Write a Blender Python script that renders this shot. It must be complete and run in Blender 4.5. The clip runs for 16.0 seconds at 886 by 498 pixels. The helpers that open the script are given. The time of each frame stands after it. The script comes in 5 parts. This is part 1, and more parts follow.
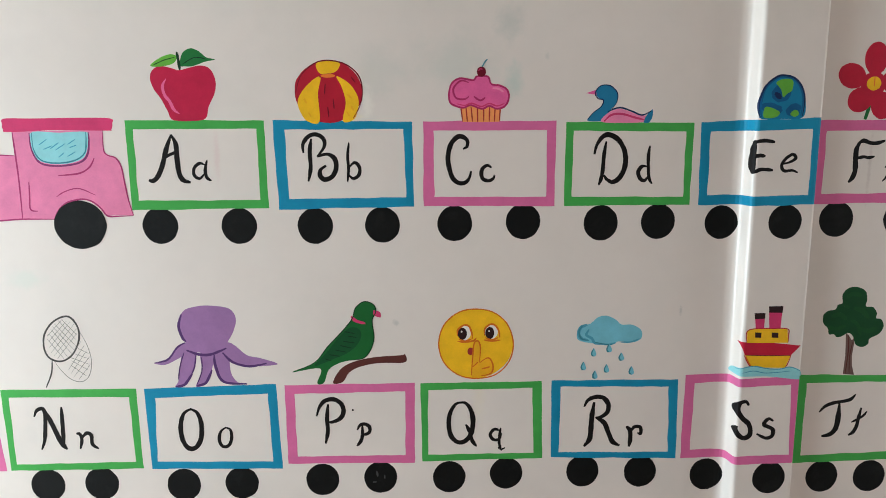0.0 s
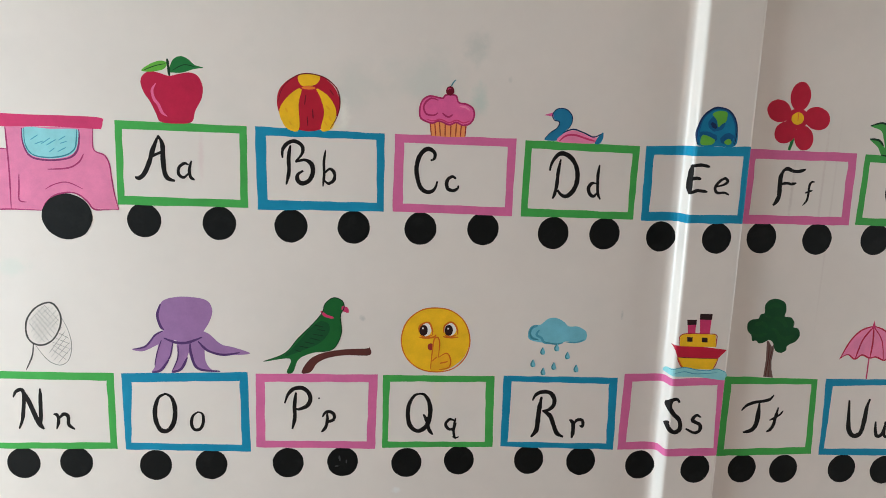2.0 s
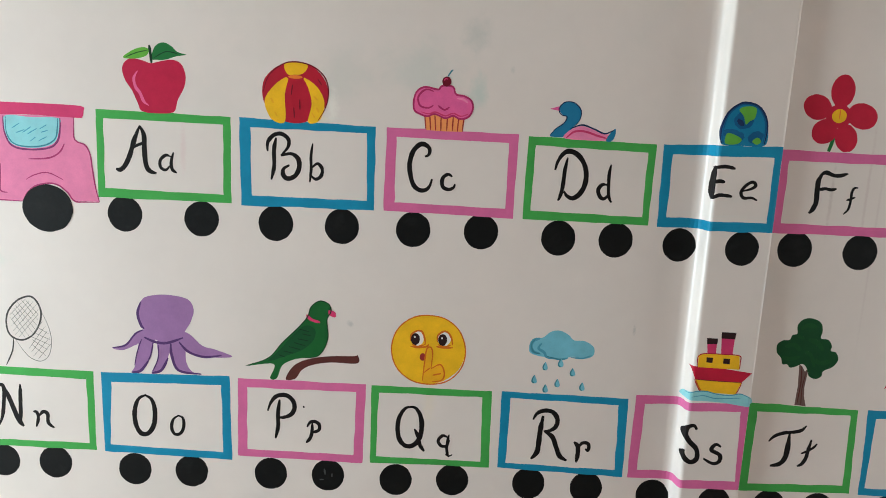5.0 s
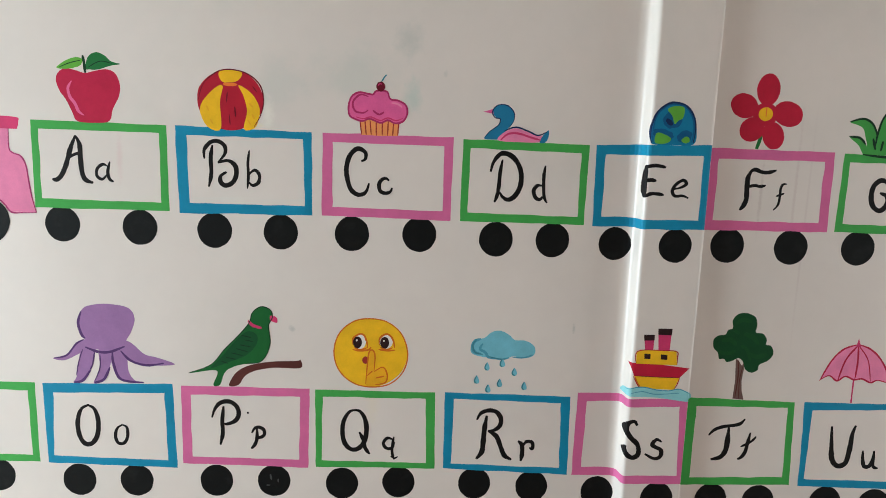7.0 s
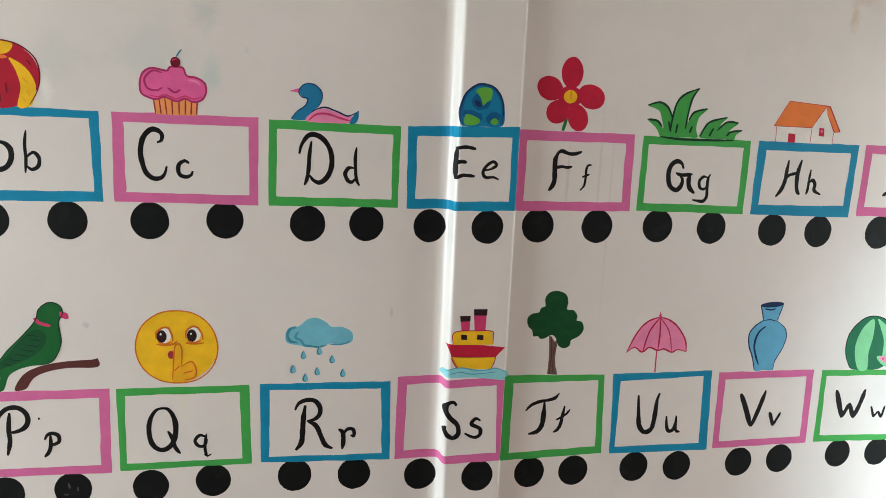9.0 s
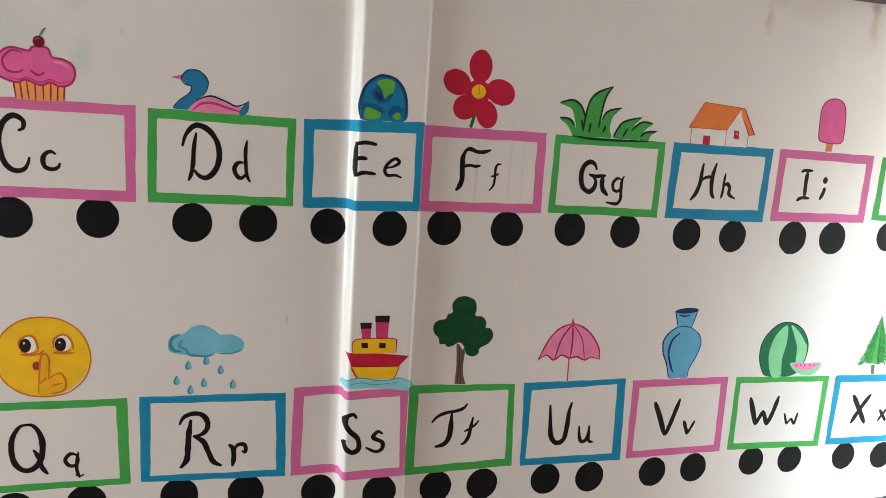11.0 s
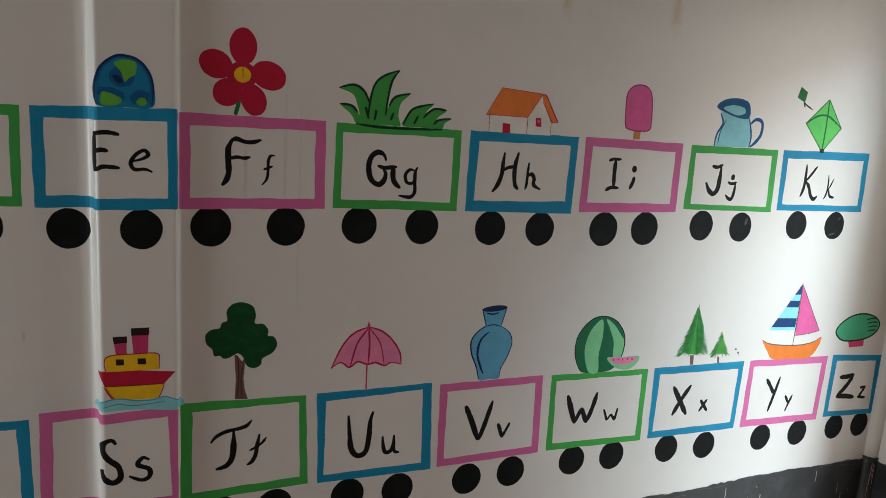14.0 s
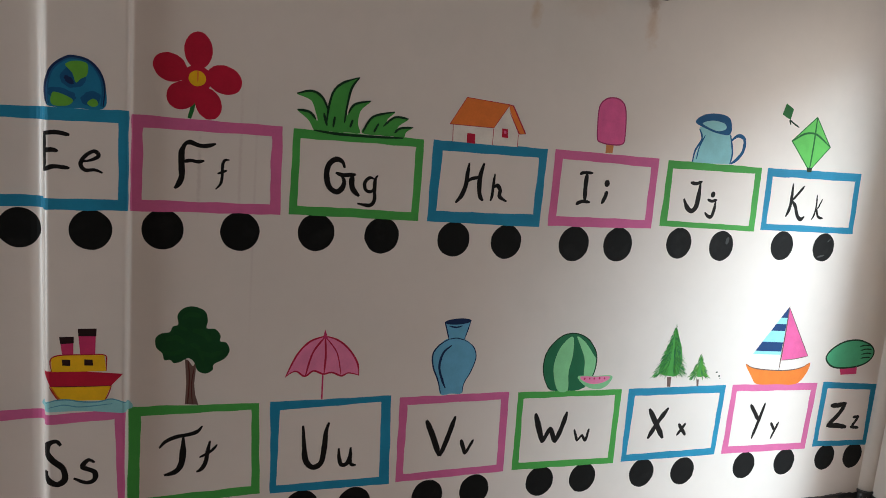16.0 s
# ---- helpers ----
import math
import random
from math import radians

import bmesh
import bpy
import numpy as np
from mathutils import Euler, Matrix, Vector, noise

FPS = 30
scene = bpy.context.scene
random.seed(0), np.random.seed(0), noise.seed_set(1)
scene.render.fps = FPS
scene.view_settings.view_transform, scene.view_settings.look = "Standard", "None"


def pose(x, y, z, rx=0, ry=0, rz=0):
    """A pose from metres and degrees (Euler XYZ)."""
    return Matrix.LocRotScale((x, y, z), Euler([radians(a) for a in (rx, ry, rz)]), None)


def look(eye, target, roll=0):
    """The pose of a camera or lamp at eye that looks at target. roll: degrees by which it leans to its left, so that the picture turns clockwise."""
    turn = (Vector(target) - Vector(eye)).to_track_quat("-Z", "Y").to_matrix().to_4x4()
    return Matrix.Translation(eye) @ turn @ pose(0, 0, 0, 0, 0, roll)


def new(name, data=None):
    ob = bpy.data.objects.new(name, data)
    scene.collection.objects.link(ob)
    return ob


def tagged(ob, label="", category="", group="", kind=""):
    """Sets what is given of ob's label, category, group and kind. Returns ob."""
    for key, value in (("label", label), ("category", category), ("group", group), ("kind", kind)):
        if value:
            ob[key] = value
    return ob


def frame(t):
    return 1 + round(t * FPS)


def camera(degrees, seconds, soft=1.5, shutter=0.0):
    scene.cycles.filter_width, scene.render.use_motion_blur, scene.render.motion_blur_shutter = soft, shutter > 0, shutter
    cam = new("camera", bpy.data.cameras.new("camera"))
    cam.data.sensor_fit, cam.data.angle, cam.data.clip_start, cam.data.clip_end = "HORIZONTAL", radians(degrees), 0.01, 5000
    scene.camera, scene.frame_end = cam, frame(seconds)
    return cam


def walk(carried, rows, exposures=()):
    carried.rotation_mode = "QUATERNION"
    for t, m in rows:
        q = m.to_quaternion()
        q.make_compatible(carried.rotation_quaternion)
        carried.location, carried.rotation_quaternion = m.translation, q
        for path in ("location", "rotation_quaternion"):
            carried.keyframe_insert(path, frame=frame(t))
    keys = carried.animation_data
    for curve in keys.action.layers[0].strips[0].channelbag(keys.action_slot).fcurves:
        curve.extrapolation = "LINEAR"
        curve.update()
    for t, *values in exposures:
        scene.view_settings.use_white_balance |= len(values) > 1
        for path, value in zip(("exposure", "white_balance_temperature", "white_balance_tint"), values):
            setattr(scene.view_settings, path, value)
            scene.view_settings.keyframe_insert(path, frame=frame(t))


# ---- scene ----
cam = camera(62.6, 16.0, soft=0.9)
PATH = [
    (0, (0.0, -0.15, 1.533), (0.07, 1.817, 1.176), -0.4),
    (0.5, (-0.025, -0.22, 1.545), (0.014, 1.74, 1.152), 0.7),
    (1, (-0.028, -0.259, 1.554), (0.047, 1.707, 1.194), 1.5),
    (1.5, (-0.031, -0.282, 1.551), (0.104, 1.682, 1.199), 1.6),
    (2, (-0.032, -0.31, 1.566), (0.157, 1.65, 1.216), 2.3),
    (2.5, (-0.031, -0.327, 1.548), (0.155, 1.64, 1.24), 1.3),
    (3, (-0.013, -0.336, 1.561), (0.194, 1.623, 1.215), 1.8),
    (3.5, (0.02, -0.313, 1.547), (0.212, 1.647, 1.198), 1.7),
    (6, (0.213, -0.122, 1.551), (0.162, 1.847, 1.201), 3.7),
    (6.5, (0.226, -0.149, 1.548), (0.251, 1.826, 1.232), 3.0),
    (7, (0.28, -0.192, 1.548), (0.34, 1.779, 1.217), 2.0),
    (7.5, (0.306, -0.225, 1.548), (0.365, 1.741, 1.187), 3.5),
    (8, (0.334, -0.211, 1.536), (0.508, 1.751, 1.189), 3.1),
    (8.5, (0.388, -0.184, 1.558), (0.641, 1.767, 1.199), 2.5),
    (9, (0.436, -0.162, 1.554), (0.844, 1.761, 1.185), 2.5),
    (9.5, (0.465, -0.135, 1.557), (0.911, 1.776, 1.17), 2.9),
    (10, (0.495, -0.095, 1.542), (1.075, 1.784, 1.177), 3.7),
    (12.5, (0.739, -0.07, 1.553), (1.237, 1.834, 1.194), 3.7),
    (13, (0.81, -0.069, 1.53), (1.326, 1.82, 1.125), 3.1),
    (13.5, (0.862, -0.016, 1.551), (1.538, 1.833, 1.197), 3.9),
    (14, (0.924, -0.028, 1.554), (1.704, 1.777, 1.186), 3.7),
    (14.5, (0.949, -0.023, 1.543), (1.797, 1.759, 1.223), 3.9),
    (15, (1.002, 0.007, 1.533), (1.893, 1.756, 1.152), 1.7),
    (15.5, (1.059, -0.027, 1.527), (1.846, 1.777, 1.171), 3.9),
    (16, (1.101, -0.072, 1.538), (1.803, 1.773, 1.218), 4.7),
]
EXPOSURES = [(0.0, 1.52, 6650, 10), (8.0, 1.62, 6650, 9), (9.0, 1.66, 6700, 9), (10.0, 1.6, 6850, 11), (12.5, 1.58, 6880, 12), (13.0, 1.62, 6680, 11), (13.5, 1.3, 6620, 10), (14.0, 0.42, 6950, 12), (14.5, 0.95, 7200, 20), (15.0, 0.60, 7150, 17), (16.0, 0.56, 7150, 17)]
walk(cam, [(t, look(eye, target, roll)) for t, eye, target, roll in PATH], EXPOSURES)

# ---- light ----
world = bpy.data.worlds.new("sky")
scene.world = world
world.use_nodes = True
wt = world.node_tree
sky = wt.nodes.new("ShaderNodeTexSky")
sky.sky_type, sky.sun_disc, sky.sun_elevation, sky.sun_rotation = "NISHITA", False, radians(25.8), radians(137.1)
wt.links.new(sky.outputs[0], wt.nodes["Background"].inputs[0])
wt.nodes["Background"].inputs[1].default_value = 0.06


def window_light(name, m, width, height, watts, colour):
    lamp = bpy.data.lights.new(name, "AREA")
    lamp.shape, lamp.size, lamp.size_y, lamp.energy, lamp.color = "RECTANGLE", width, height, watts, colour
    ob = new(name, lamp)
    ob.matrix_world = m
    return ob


# the room: x along the painted wall, y towards it
WEST, EAST, SOUTH, CEILING = -3.1, 3.47, -2.3, 2.95
YL, YP, YR = 1.710, 1.660, 1.683
DADO = 0.381
sun = bpy.data.lights.new("sun", "SUN")
sun.energy, sun.angle, sun.color = 3.6, radians(23), (0.60, 0.85, 1.0)
new("sun", sun).matrix_world = look((0.93, -1.0, 0.66), (0, 0, 0))
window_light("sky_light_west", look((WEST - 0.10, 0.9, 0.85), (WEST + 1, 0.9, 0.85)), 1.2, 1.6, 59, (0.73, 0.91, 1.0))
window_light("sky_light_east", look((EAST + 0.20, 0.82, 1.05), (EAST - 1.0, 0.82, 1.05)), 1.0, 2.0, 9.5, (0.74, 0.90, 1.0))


# ---- materials ----
def material(name, colour, rough=0.5, vary=0.08, scale=14.0, bump=0.15, bump_scale=120.0, dirt=None, dirt_scale=3.0, dirt_at=(0.58, 0.75), metal=0.0, specular=0.5, stains=()):
    """Paint or plaster: colour with mottling at two scales, an optional stain colour, and fine relief."""
    m = bpy.data.materials.new(name)
    m.use_nodes = True
    nt = m.node_tree
    n, l = nt.nodes, nt.links
    bsdf = n["Principled BSDF"]
    geo = n.new("ShaderNodeNewGeometry")

    def noise_tex(size, detail=4.0, rough_n=0.55):
        t = n.new("ShaderNodeTexNoise")
        t.inputs["Scale"].default_value, t.inputs["Detail"].default_value, t.inputs["Roughness"].default_value = size, detail, rough_n
        l.new(geo.outputs["Position"], t.inputs["Vector"])
        return t

    broad, fine = noise_tex(scale), noise_tex(scale * 9, 3.0)
    both = n.new("ShaderNodeMath")
    both.operation = "MULTIPLY_ADD"
    both.inputs[1].default_value = 0.35
    l.new(fine.outputs["Fac"], both.inputs[0])
    l.new(broad.outputs["Fac"], both.inputs[2])
    spread = n.new("ShaderNodeMapRange")
    spread.inputs[1].default_value, spread.inputs[2].default_value = 0.4, 0.95
    spread.inputs[3].default_value, spread.inputs[4].default_value = 1 - vary, 1 + vary
    l.new(both.outputs[0], spread.inputs[0])
    tone = n.new("ShaderNodeVectorMath")
    tone.operation = "SCALE"
    tone.inputs[0].default_value = colour
    l.new(spread.outputs[0], tone.inputs["Scale"])
    last = tone.outputs[0]
    if dirt:
        patch = noise_tex(dirt_scale, 6.0, 0.6)
        ramp = n.new("ShaderNodeMapRange")
        ramp.inputs[1].default_value, ramp.inputs[2].default_value = dirt_at
        ramp.inputs[4].default_value = 0.55
        l.new(patch.outputs["Fac"], ramp.inputs[0])
        mix = n.new("ShaderNodeMix")
        mix.data_type = "RGBA"
        mix.inputs[7].default_value = (*dirt, 1)
        l.new(ramp.outputs[0], mix.inputs[0])
        l.new(last, mix.inputs[6])
        last = mix.outputs[2]
    for sx, sz, rx, rz, tint, most in stains:
        off = n.new("ShaderNodeVectorMath")
        off.operation = "SUBTRACT"
        off.inputs[1].default_value = (sx, 0, sz)
        l.new(geo.outputs["Position"], off.inputs[0])
        flat = n.new("ShaderNodeVectorMath")
        flat.operation = "MULTIPLY"
        flat.inputs[1].default_value = (1 / rx, 0, 1 / rz)
        l.new(off.outputs[0], flat.inputs[0])
        size = n.new("ShaderNodeVectorMath")
        size.operation = "LENGTH"
        l.new(flat.outputs[0], size.inputs[0])
        rag = noise_tex(1.2 / min(rx, rz), 5.0, 0.65)
        bent = n.new("ShaderNodeMath")
        bent.operation = "MULTIPLY_ADD"
        bent.inputs[1].default_value = 1.4
        l.new(rag.outputs["Fac"], bent.inputs[0])
        l.new(size.outputs["Value"], bent.inputs[2])
        fade = n.new("ShaderNodeMapRange")
        fade.interpolation_type = "SMOOTHSTEP"
        fade.inputs[1].default_value, fade.inputs[2].default_value = 0.75, 1.7
        fade.inputs[3].default_value, fade.inputs[4].default_value = most, 0.0
        l.new(bent.outputs[0], fade.inputs[0])
        mark = n.new("ShaderNodeMix")
        mark.data_type = "RGBA"
        mark.inputs[7].default_value = (*tint, 1)
        l.new(fade.outputs[0], mark.inputs[0])
        l.new(last, mark.inputs[6])
        last = mark.outputs[2]
    l.new(last, bsdf.inputs["Base Color"])
    bsdf.inputs["Roughness"].default_value = rough
    bsdf.inputs["Metallic"].default_value = metal
    bsdf.inputs["Specular IOR Level"].default_value = specular
    if bump:
        relief = noise_tex(bump_scale, 4.0)
        wave = noise_tex(5.0, 2.0)
        add = n.new("ShaderNodeMath")
        add.operation = "MULTIPLY_ADD"
        add.inputs[1].default_value = 6.0
        l.new(wave.outputs["Fac"], add.inputs[0])
        l.new(relief.outputs["Fac"], add.inputs[2])
        b = n.new("ShaderNodeBump")
        b.inputs["Strength"].default_value, b.inputs["Distance"].default_value = bump, 0.002
        l.new(add.outputs[0], b.inputs["Height"])
        l.new(b.outputs[0], bsdf.inputs["Normal"])
    return m


# smudges on the painted wall: along, up, half width, half height, tint, strength
STAINS = (
    (1.972, 1.86, 0.022, 0.05, (0.60, 0.42, 0.27), 0.6), (1.99, 1.92, 0.05, 0.04, (0.60, 0.42, 0.34), 0.5), (2.33, 1.87, 0.03, 0.075, (0.60, 0.40, 0.27), 0.6), (2.325, 1.925, 0.03, 0.03, (0.40, 0.25, 0.17), 0.6), (2.12, 1.90, 0.14, 0.05, (0.66, 0.52, 0.44), 0.3),
    (0.10, 1.67, 0.16, 0.09, (0.56, 0.60, 0.56), 0.45), (0.235, 1.76, 0.05, 0.06, (0.44, 0.49, 0.46), 0.42), (-0.10, 1.64, 0.10, 0.10, (0.58, 0.60, 0.56), 0.42), (0.245, 1.62, 0.035, 0.055, (0.50, 0.60, 0.55), 0.6), (-1.0, 1.13, 0.06, 0.035, (0.62, 0.70, 0.62), 0.35),
    (-0.50, 1.44, 0.012, 0.09, (0.72, 0.52, 0.52), 0.4), (-0.122, 1.565, 0.022, 0.06, (0.88, 0.84, 0.76), 0.7), (-0.155, 1.535, 0.03, 0.012, (0.86, 0.76, 0.50), 0.5), (1.16, 1.40, 0.007, 0.12, (0.50, 0.40, 0.38), 0.35), (1.25, 1.42, 0.006, 0.25, (0.60, 0.48, 0.46), 0.4), (1.285, 1.3, 0.005, 0.4, (0.62, 0.52, 0.50), 0.35),
    (0.33, 1.68, 0.009, 0.013, (0.50, 0.50, 0.47), 0.35), (-0.06, 1.0, 0.012, 0.012, (0.45, 0.44, 0.42), 0.5), (0.70, 1.02, 0.006, 0.02, (0.45, 0.44, 0.42), 0.5), (0.05, 0.47, 0.02, 0.015, (0.85, 0.85, 0.85), 0.6), (0.16, 0.80, 0.025, 0.12, (0.82, 0.72, 0.50), 0.25),
)
WALL = material("wall_paint", (0.775, 0.70, 0.655), 0.34, 0.04, 2.2, 0.09, 160, dirt=(0.62, 0.60, 0.55), dirt_scale=1.6, dirt_at=(0.55, 0.8), specular=0.6, stains=STAINS)
PIPE = material("pipe_plaster", (0.74, 0.67, 0.62), 0.75, 0.06, 6.0, 0.3, 90, specular=0.25)
# unseen west and south walls: mid pinkish tone set to limit and warm bounced light
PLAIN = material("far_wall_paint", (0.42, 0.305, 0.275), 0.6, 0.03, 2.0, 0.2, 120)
CEIL = material("ceiling_paint", (0.62, 0.56, 0.50), 0.8, 0.03, 2.0, 0.2, 90)
FLOOR = material("cement_floor", (0.36, 0.23, 0.155), 0.40, 0.12, 3.0, 0.3, 60, dirt=(0.18, 0.15, 0.13), dirt_scale=2.0)
DADO_PAINT = material("black_dado_paint", (0.024, 0.022, 0.023), 0.42, 0.45, 5.0, 0.5, 70, dirt=(0.10, 0.096, 0.096), dirt_scale=7.0, dirt_at=(0.5, 0.8))
GREEN = material("green_enamel", (0.055, 0.375, 0.075), 0.60, 0.10, specular=0.18)
BLUE = material("blue_enamel", (0.004, 0.245, 0.415), 0.60, 0.10, specular=0.18)
PINK = material("pink_enamel", (0.68, 0.145, 0.335), 0.60, 0.08, specular=0.18)
BLACK = material("black_enamel", (0.004, 0.004, 0.004), 0.66, 0.35, 20, dirt=(0.016, 0.015, 0.015), dirt_scale=18.0, dirt_at=(0.55, 0.75), specular=0.16)
INK = material("black_lettering", (0.008, 0.006, 0.006), 0.62, 0.35, 60, specular=0.16)
WOOD_DARK = material("dark_brown_paint", (0.05, 0.03, 0.02), 0.5, 0.3, 30)

def paint(name, r, g, b, rough=0.60):
    """Enamel of a colour given as it looks on a colour card, 0 to 255."""
    lin = [((c / 255 + 0.055) / 1.055) ** 2.4 if c > 10 else c / 3294.6 for c in (r, g, b)]
    return material(name, tuple(lin), rough, 0.11, 26, 0.12, specular=0.18)


GREEN_TREE = paint("green_tree_paint", 18, 76, 36)
TEAL_MID = paint("teal_mid_paint", 76, 152, 176)
GREEN_WING = paint("green_wing_paint", 18, 78, 42)
GREEN_PARROT = paint("green_parrot_paint", 24, 98, 46)
RED_APPLE = paint("red_apple_paint", 188, 30, 68)
RED = paint("red_paint", 192, 28, 58)
RED_DEEP = paint("red_deep_paint", 180, 28, 50)
CRIMSON = paint("crimson_paint", 208, 58, 108)
FROSTING_LINE = paint("frosting_line_paint", 178, 46, 98)
MAGENTA = paint("magenta_paint", 168, 52, 104)
MAGENTA_DARK = paint("magenta_dark_paint", 128, 50, 102)
MAROON = paint("maroon_paint", 112, 18, 38)
ROSE = paint("rose_paint", 228, 104, 150)
PINK_SOFT = paint("pink_soft_paint", 226, 128, 166)
PINK_HOT = paint("pink_hot_paint", 230, 98, 156)
PINK_LIGHT = paint("pink_light_paint", 236, 134, 174)
TEAL_PALE = paint("teal_pale_paint", 140, 204, 210)
TEAL_DARK = paint("teal_dark_paint", 58, 130, 146)
GREEN_LEAF = paint("green_leaf_paint", 98, 172, 62)
GREEN_DEEP = paint("green_deep_paint", 30, 112, 56)
GREEN_DARK = paint("green_dark_paint", 16, 52, 32)
GREEN_GRASS = paint("green_grass_paint", 66, 158, 72)
GREEN_LIME = paint("green_lime_paint", 96, 204, 98)
GREEN_BOTTLE = paint("green_bottle_paint", 14, 70, 36)
GREEN_BOTTLE2 = paint("green_bottle2_paint", 22, 106, 72)
GREEN_MINT = paint("green_mint_paint", 130, 204, 148)
GREEN_PINE = paint("green_pine_paint", 48, 122, 50)
GREEN_SEA = paint("green_sea_paint", 66, 166, 122)
YELLOW = paint("yellow_paint", 244, 188, 36)
YELLOW_DEEP = paint("yellow_deep_paint", 238, 172, 36)
ORANGE = paint("orange_paint", 238, 126, 52)
ORANGE_DARK = paint("orange_dark_paint", 214, 108, 30)
ORANGE_PALE = paint("orange_pale_paint", 240, 152, 92)
ORANGE_ROOF = paint("orange_roof_paint", 234, 124, 58)
TAN = paint("tan_paint", 206, 132, 82)
CREAM = paint("cream_paint", 230, 221, 213)
RED_BROWN = paint("red_brown_paint", 160, 50, 46)
RED_LINE = paint("red_line_paint", 186, 34, 66)
BROWN = paint("brown_paint", 92, 46, 42)
BROWN_DARK = paint("brown_dark_paint", 46, 24, 26)
BARK = paint("bark_paint", 112, 86, 80)
PURPLE = paint("purple_paint", 156, 114, 162)
PURPLE_DARK = paint("purple_dark_paint", 86, 54, 106)
SKY_BLUE = paint("sky_blue_paint", 116, 188, 206)
SKY_PALE = paint("sky_pale_paint", 142, 218, 232)
BLUE_MID = paint("blue_mid_paint", 30, 120, 160)
BLUE_DARK = paint("blue_dark_paint", 10, 88, 134)
BLUE_SEA = paint("blue_sea_paint", 12, 120, 160)
BLUE_VASE = paint("blue_vase_paint", 98, 170, 204)
NAVY = paint("navy_paint", 20, 44, 84)
NAVY_SAIL = paint("navy_sail_paint", 18, 62, 112)
GREY_LINE = paint("grey_line_paint", 124, 122, 118)
GREY_DARK = paint("grey_dark_paint", 78, 74, 72)
WHITE = paint("white_paint", 236, 230, 226)
OCHRE = paint("ochre_paint", 220, 182, 116)


# ---- builders ----
def finish(bm, name, mat, parent=None, label=""):
    me = bpy.data.meshes.new(name)
    bm.normal_update()
    bm.to_mesh(me)
    bm.free()
    me.materials.append(mat)
    ob = new(name, me)
    if parent:
        ob.parent = parent
    if label:
        ob["label"] = label
    return ob


def part(name, bm, mat, parent, label=""):
    return finish(bm, name, mat, parent, label)


def box(bm, x0, y0, z0, x1, y1, z1, bevel=0.0):
    made = bmesh.ops.create_cube(bm, size=1.0)["verts"]
    for v in made:
        v.co = Vector((x0 + (v.co.x + 0.5) * (x1 - x0), y0 + (v.co.y + 0.5) * (y1 - y0), z0 + (v.co.z + 0.5) * (z1 - z0)))
    if bevel:
        bmesh.ops.bevel(bm, geom=list({e for v in made for e in v.link_edges}), offset=bevel, segments=2, affect="EDGES", profile=0.5)


# the painted wall in plan: two flat stretches with a shallow rounded pilaster between them
PLAN = [(WEST, YL), (0.812, YL), (0.816, YL), (0.828, 1.7088), (0.8365, 1.7058), (0.8415, 1.7000), (0.8440, 1.6900), (0.8456, 1.6780), (0.8475, 1.6685), (0.8515, 1.6622), (0.857, YP), (0.860, YP), (1.003, YP), (1.006, YP), (1.0105, 1.6613), (1.0135, 1.6652), (1.0148, 1.6735), (1.0163, 1.6800), (1.0195, YR), (1.023, YR), (EAST, YR)]
FOLDS = [x for x, y in PLAN[1:-1]]


def surf(x):
    """How far north the wall's face lies at x."""
    return float(np.interp(x, [p[0] for p in PLAN], [p[1] for p in PLAN]))


def smooth(points, closed, steps=7):
    """A Catmull-Rom curve through the points."""
    p = [Vector(a) for a in points]
    n = len(p)
    out = []
    for i in range(n if closed else n - 1):
        a, b, c, d = (p[(i + k) % n] if closed else p[min(max(i + k, 0), n - 1)] for k in (-1, 0, 1, 2))
        for s in range(steps):
            t = s / steps
            out.append(0.5 * ((2 * b) + (c - a) * t + (2 * a - 5 * b + 4 * c - d) * t * t + (3 * b - a - 3 * c + d) * t ** 3))
    if not closed:
        out.append(p[-1])
    return out


class Wall:
    """A surface that is painted on: turns (along, up) into places, a given film above it."""

    def __init__(self, place, folds=()):
        self.place, self.folds = place, folds


NORTH = Wall(lambda a, z, film: Vector((a, surf(a) - film, z)), FOLDS)
EAST_WALL = Wall(lambda a, z, film: Vector((EAST - film, a, z)))


def film_mesh(bm2, wall, film, origin):
    """Takes a flat mesh with co = (along, up, 0), wraps it on the wall, and gives it the thickness of its paint."""
    xs = [v.co.x for v in bm2.verts]
    for f in wall.folds:
        if xs and min(xs) < f < max(xs):
            bmesh.ops.bisect_plane(bm2, geom=bm2.verts[:] + bm2.edges[:] + bm2.faces[:], plane_co=(f, 0, 0), plane_no=(1, 0, 0))
    rim = [e for e in bm2.edges if e.is_boundary]
    low = {}
    for e in rim:
        for v in e.verts:
            if v not in low:
                low[v] = bm2.verts.new(v.co)
    for e in rim:
        a, b = e.verts
        bm2.faces.new((a, b, low[b], low[a]))
    deep = set(low.values())
    for v in bm2.verts:
        v.co = wall.place(v.co.x, v.co.y, 0.3 * film if v in deep else film + v.co.z) - origin
    bmesh.ops.recalc_face_normals(bm2, faces=bm2.faces[:])
    return bm2


FINE = ("needles", "bright_needles", "mesh_lines", "window_marks", "drips")
JOINED = FINE + ("capital_letter", "small_letter")


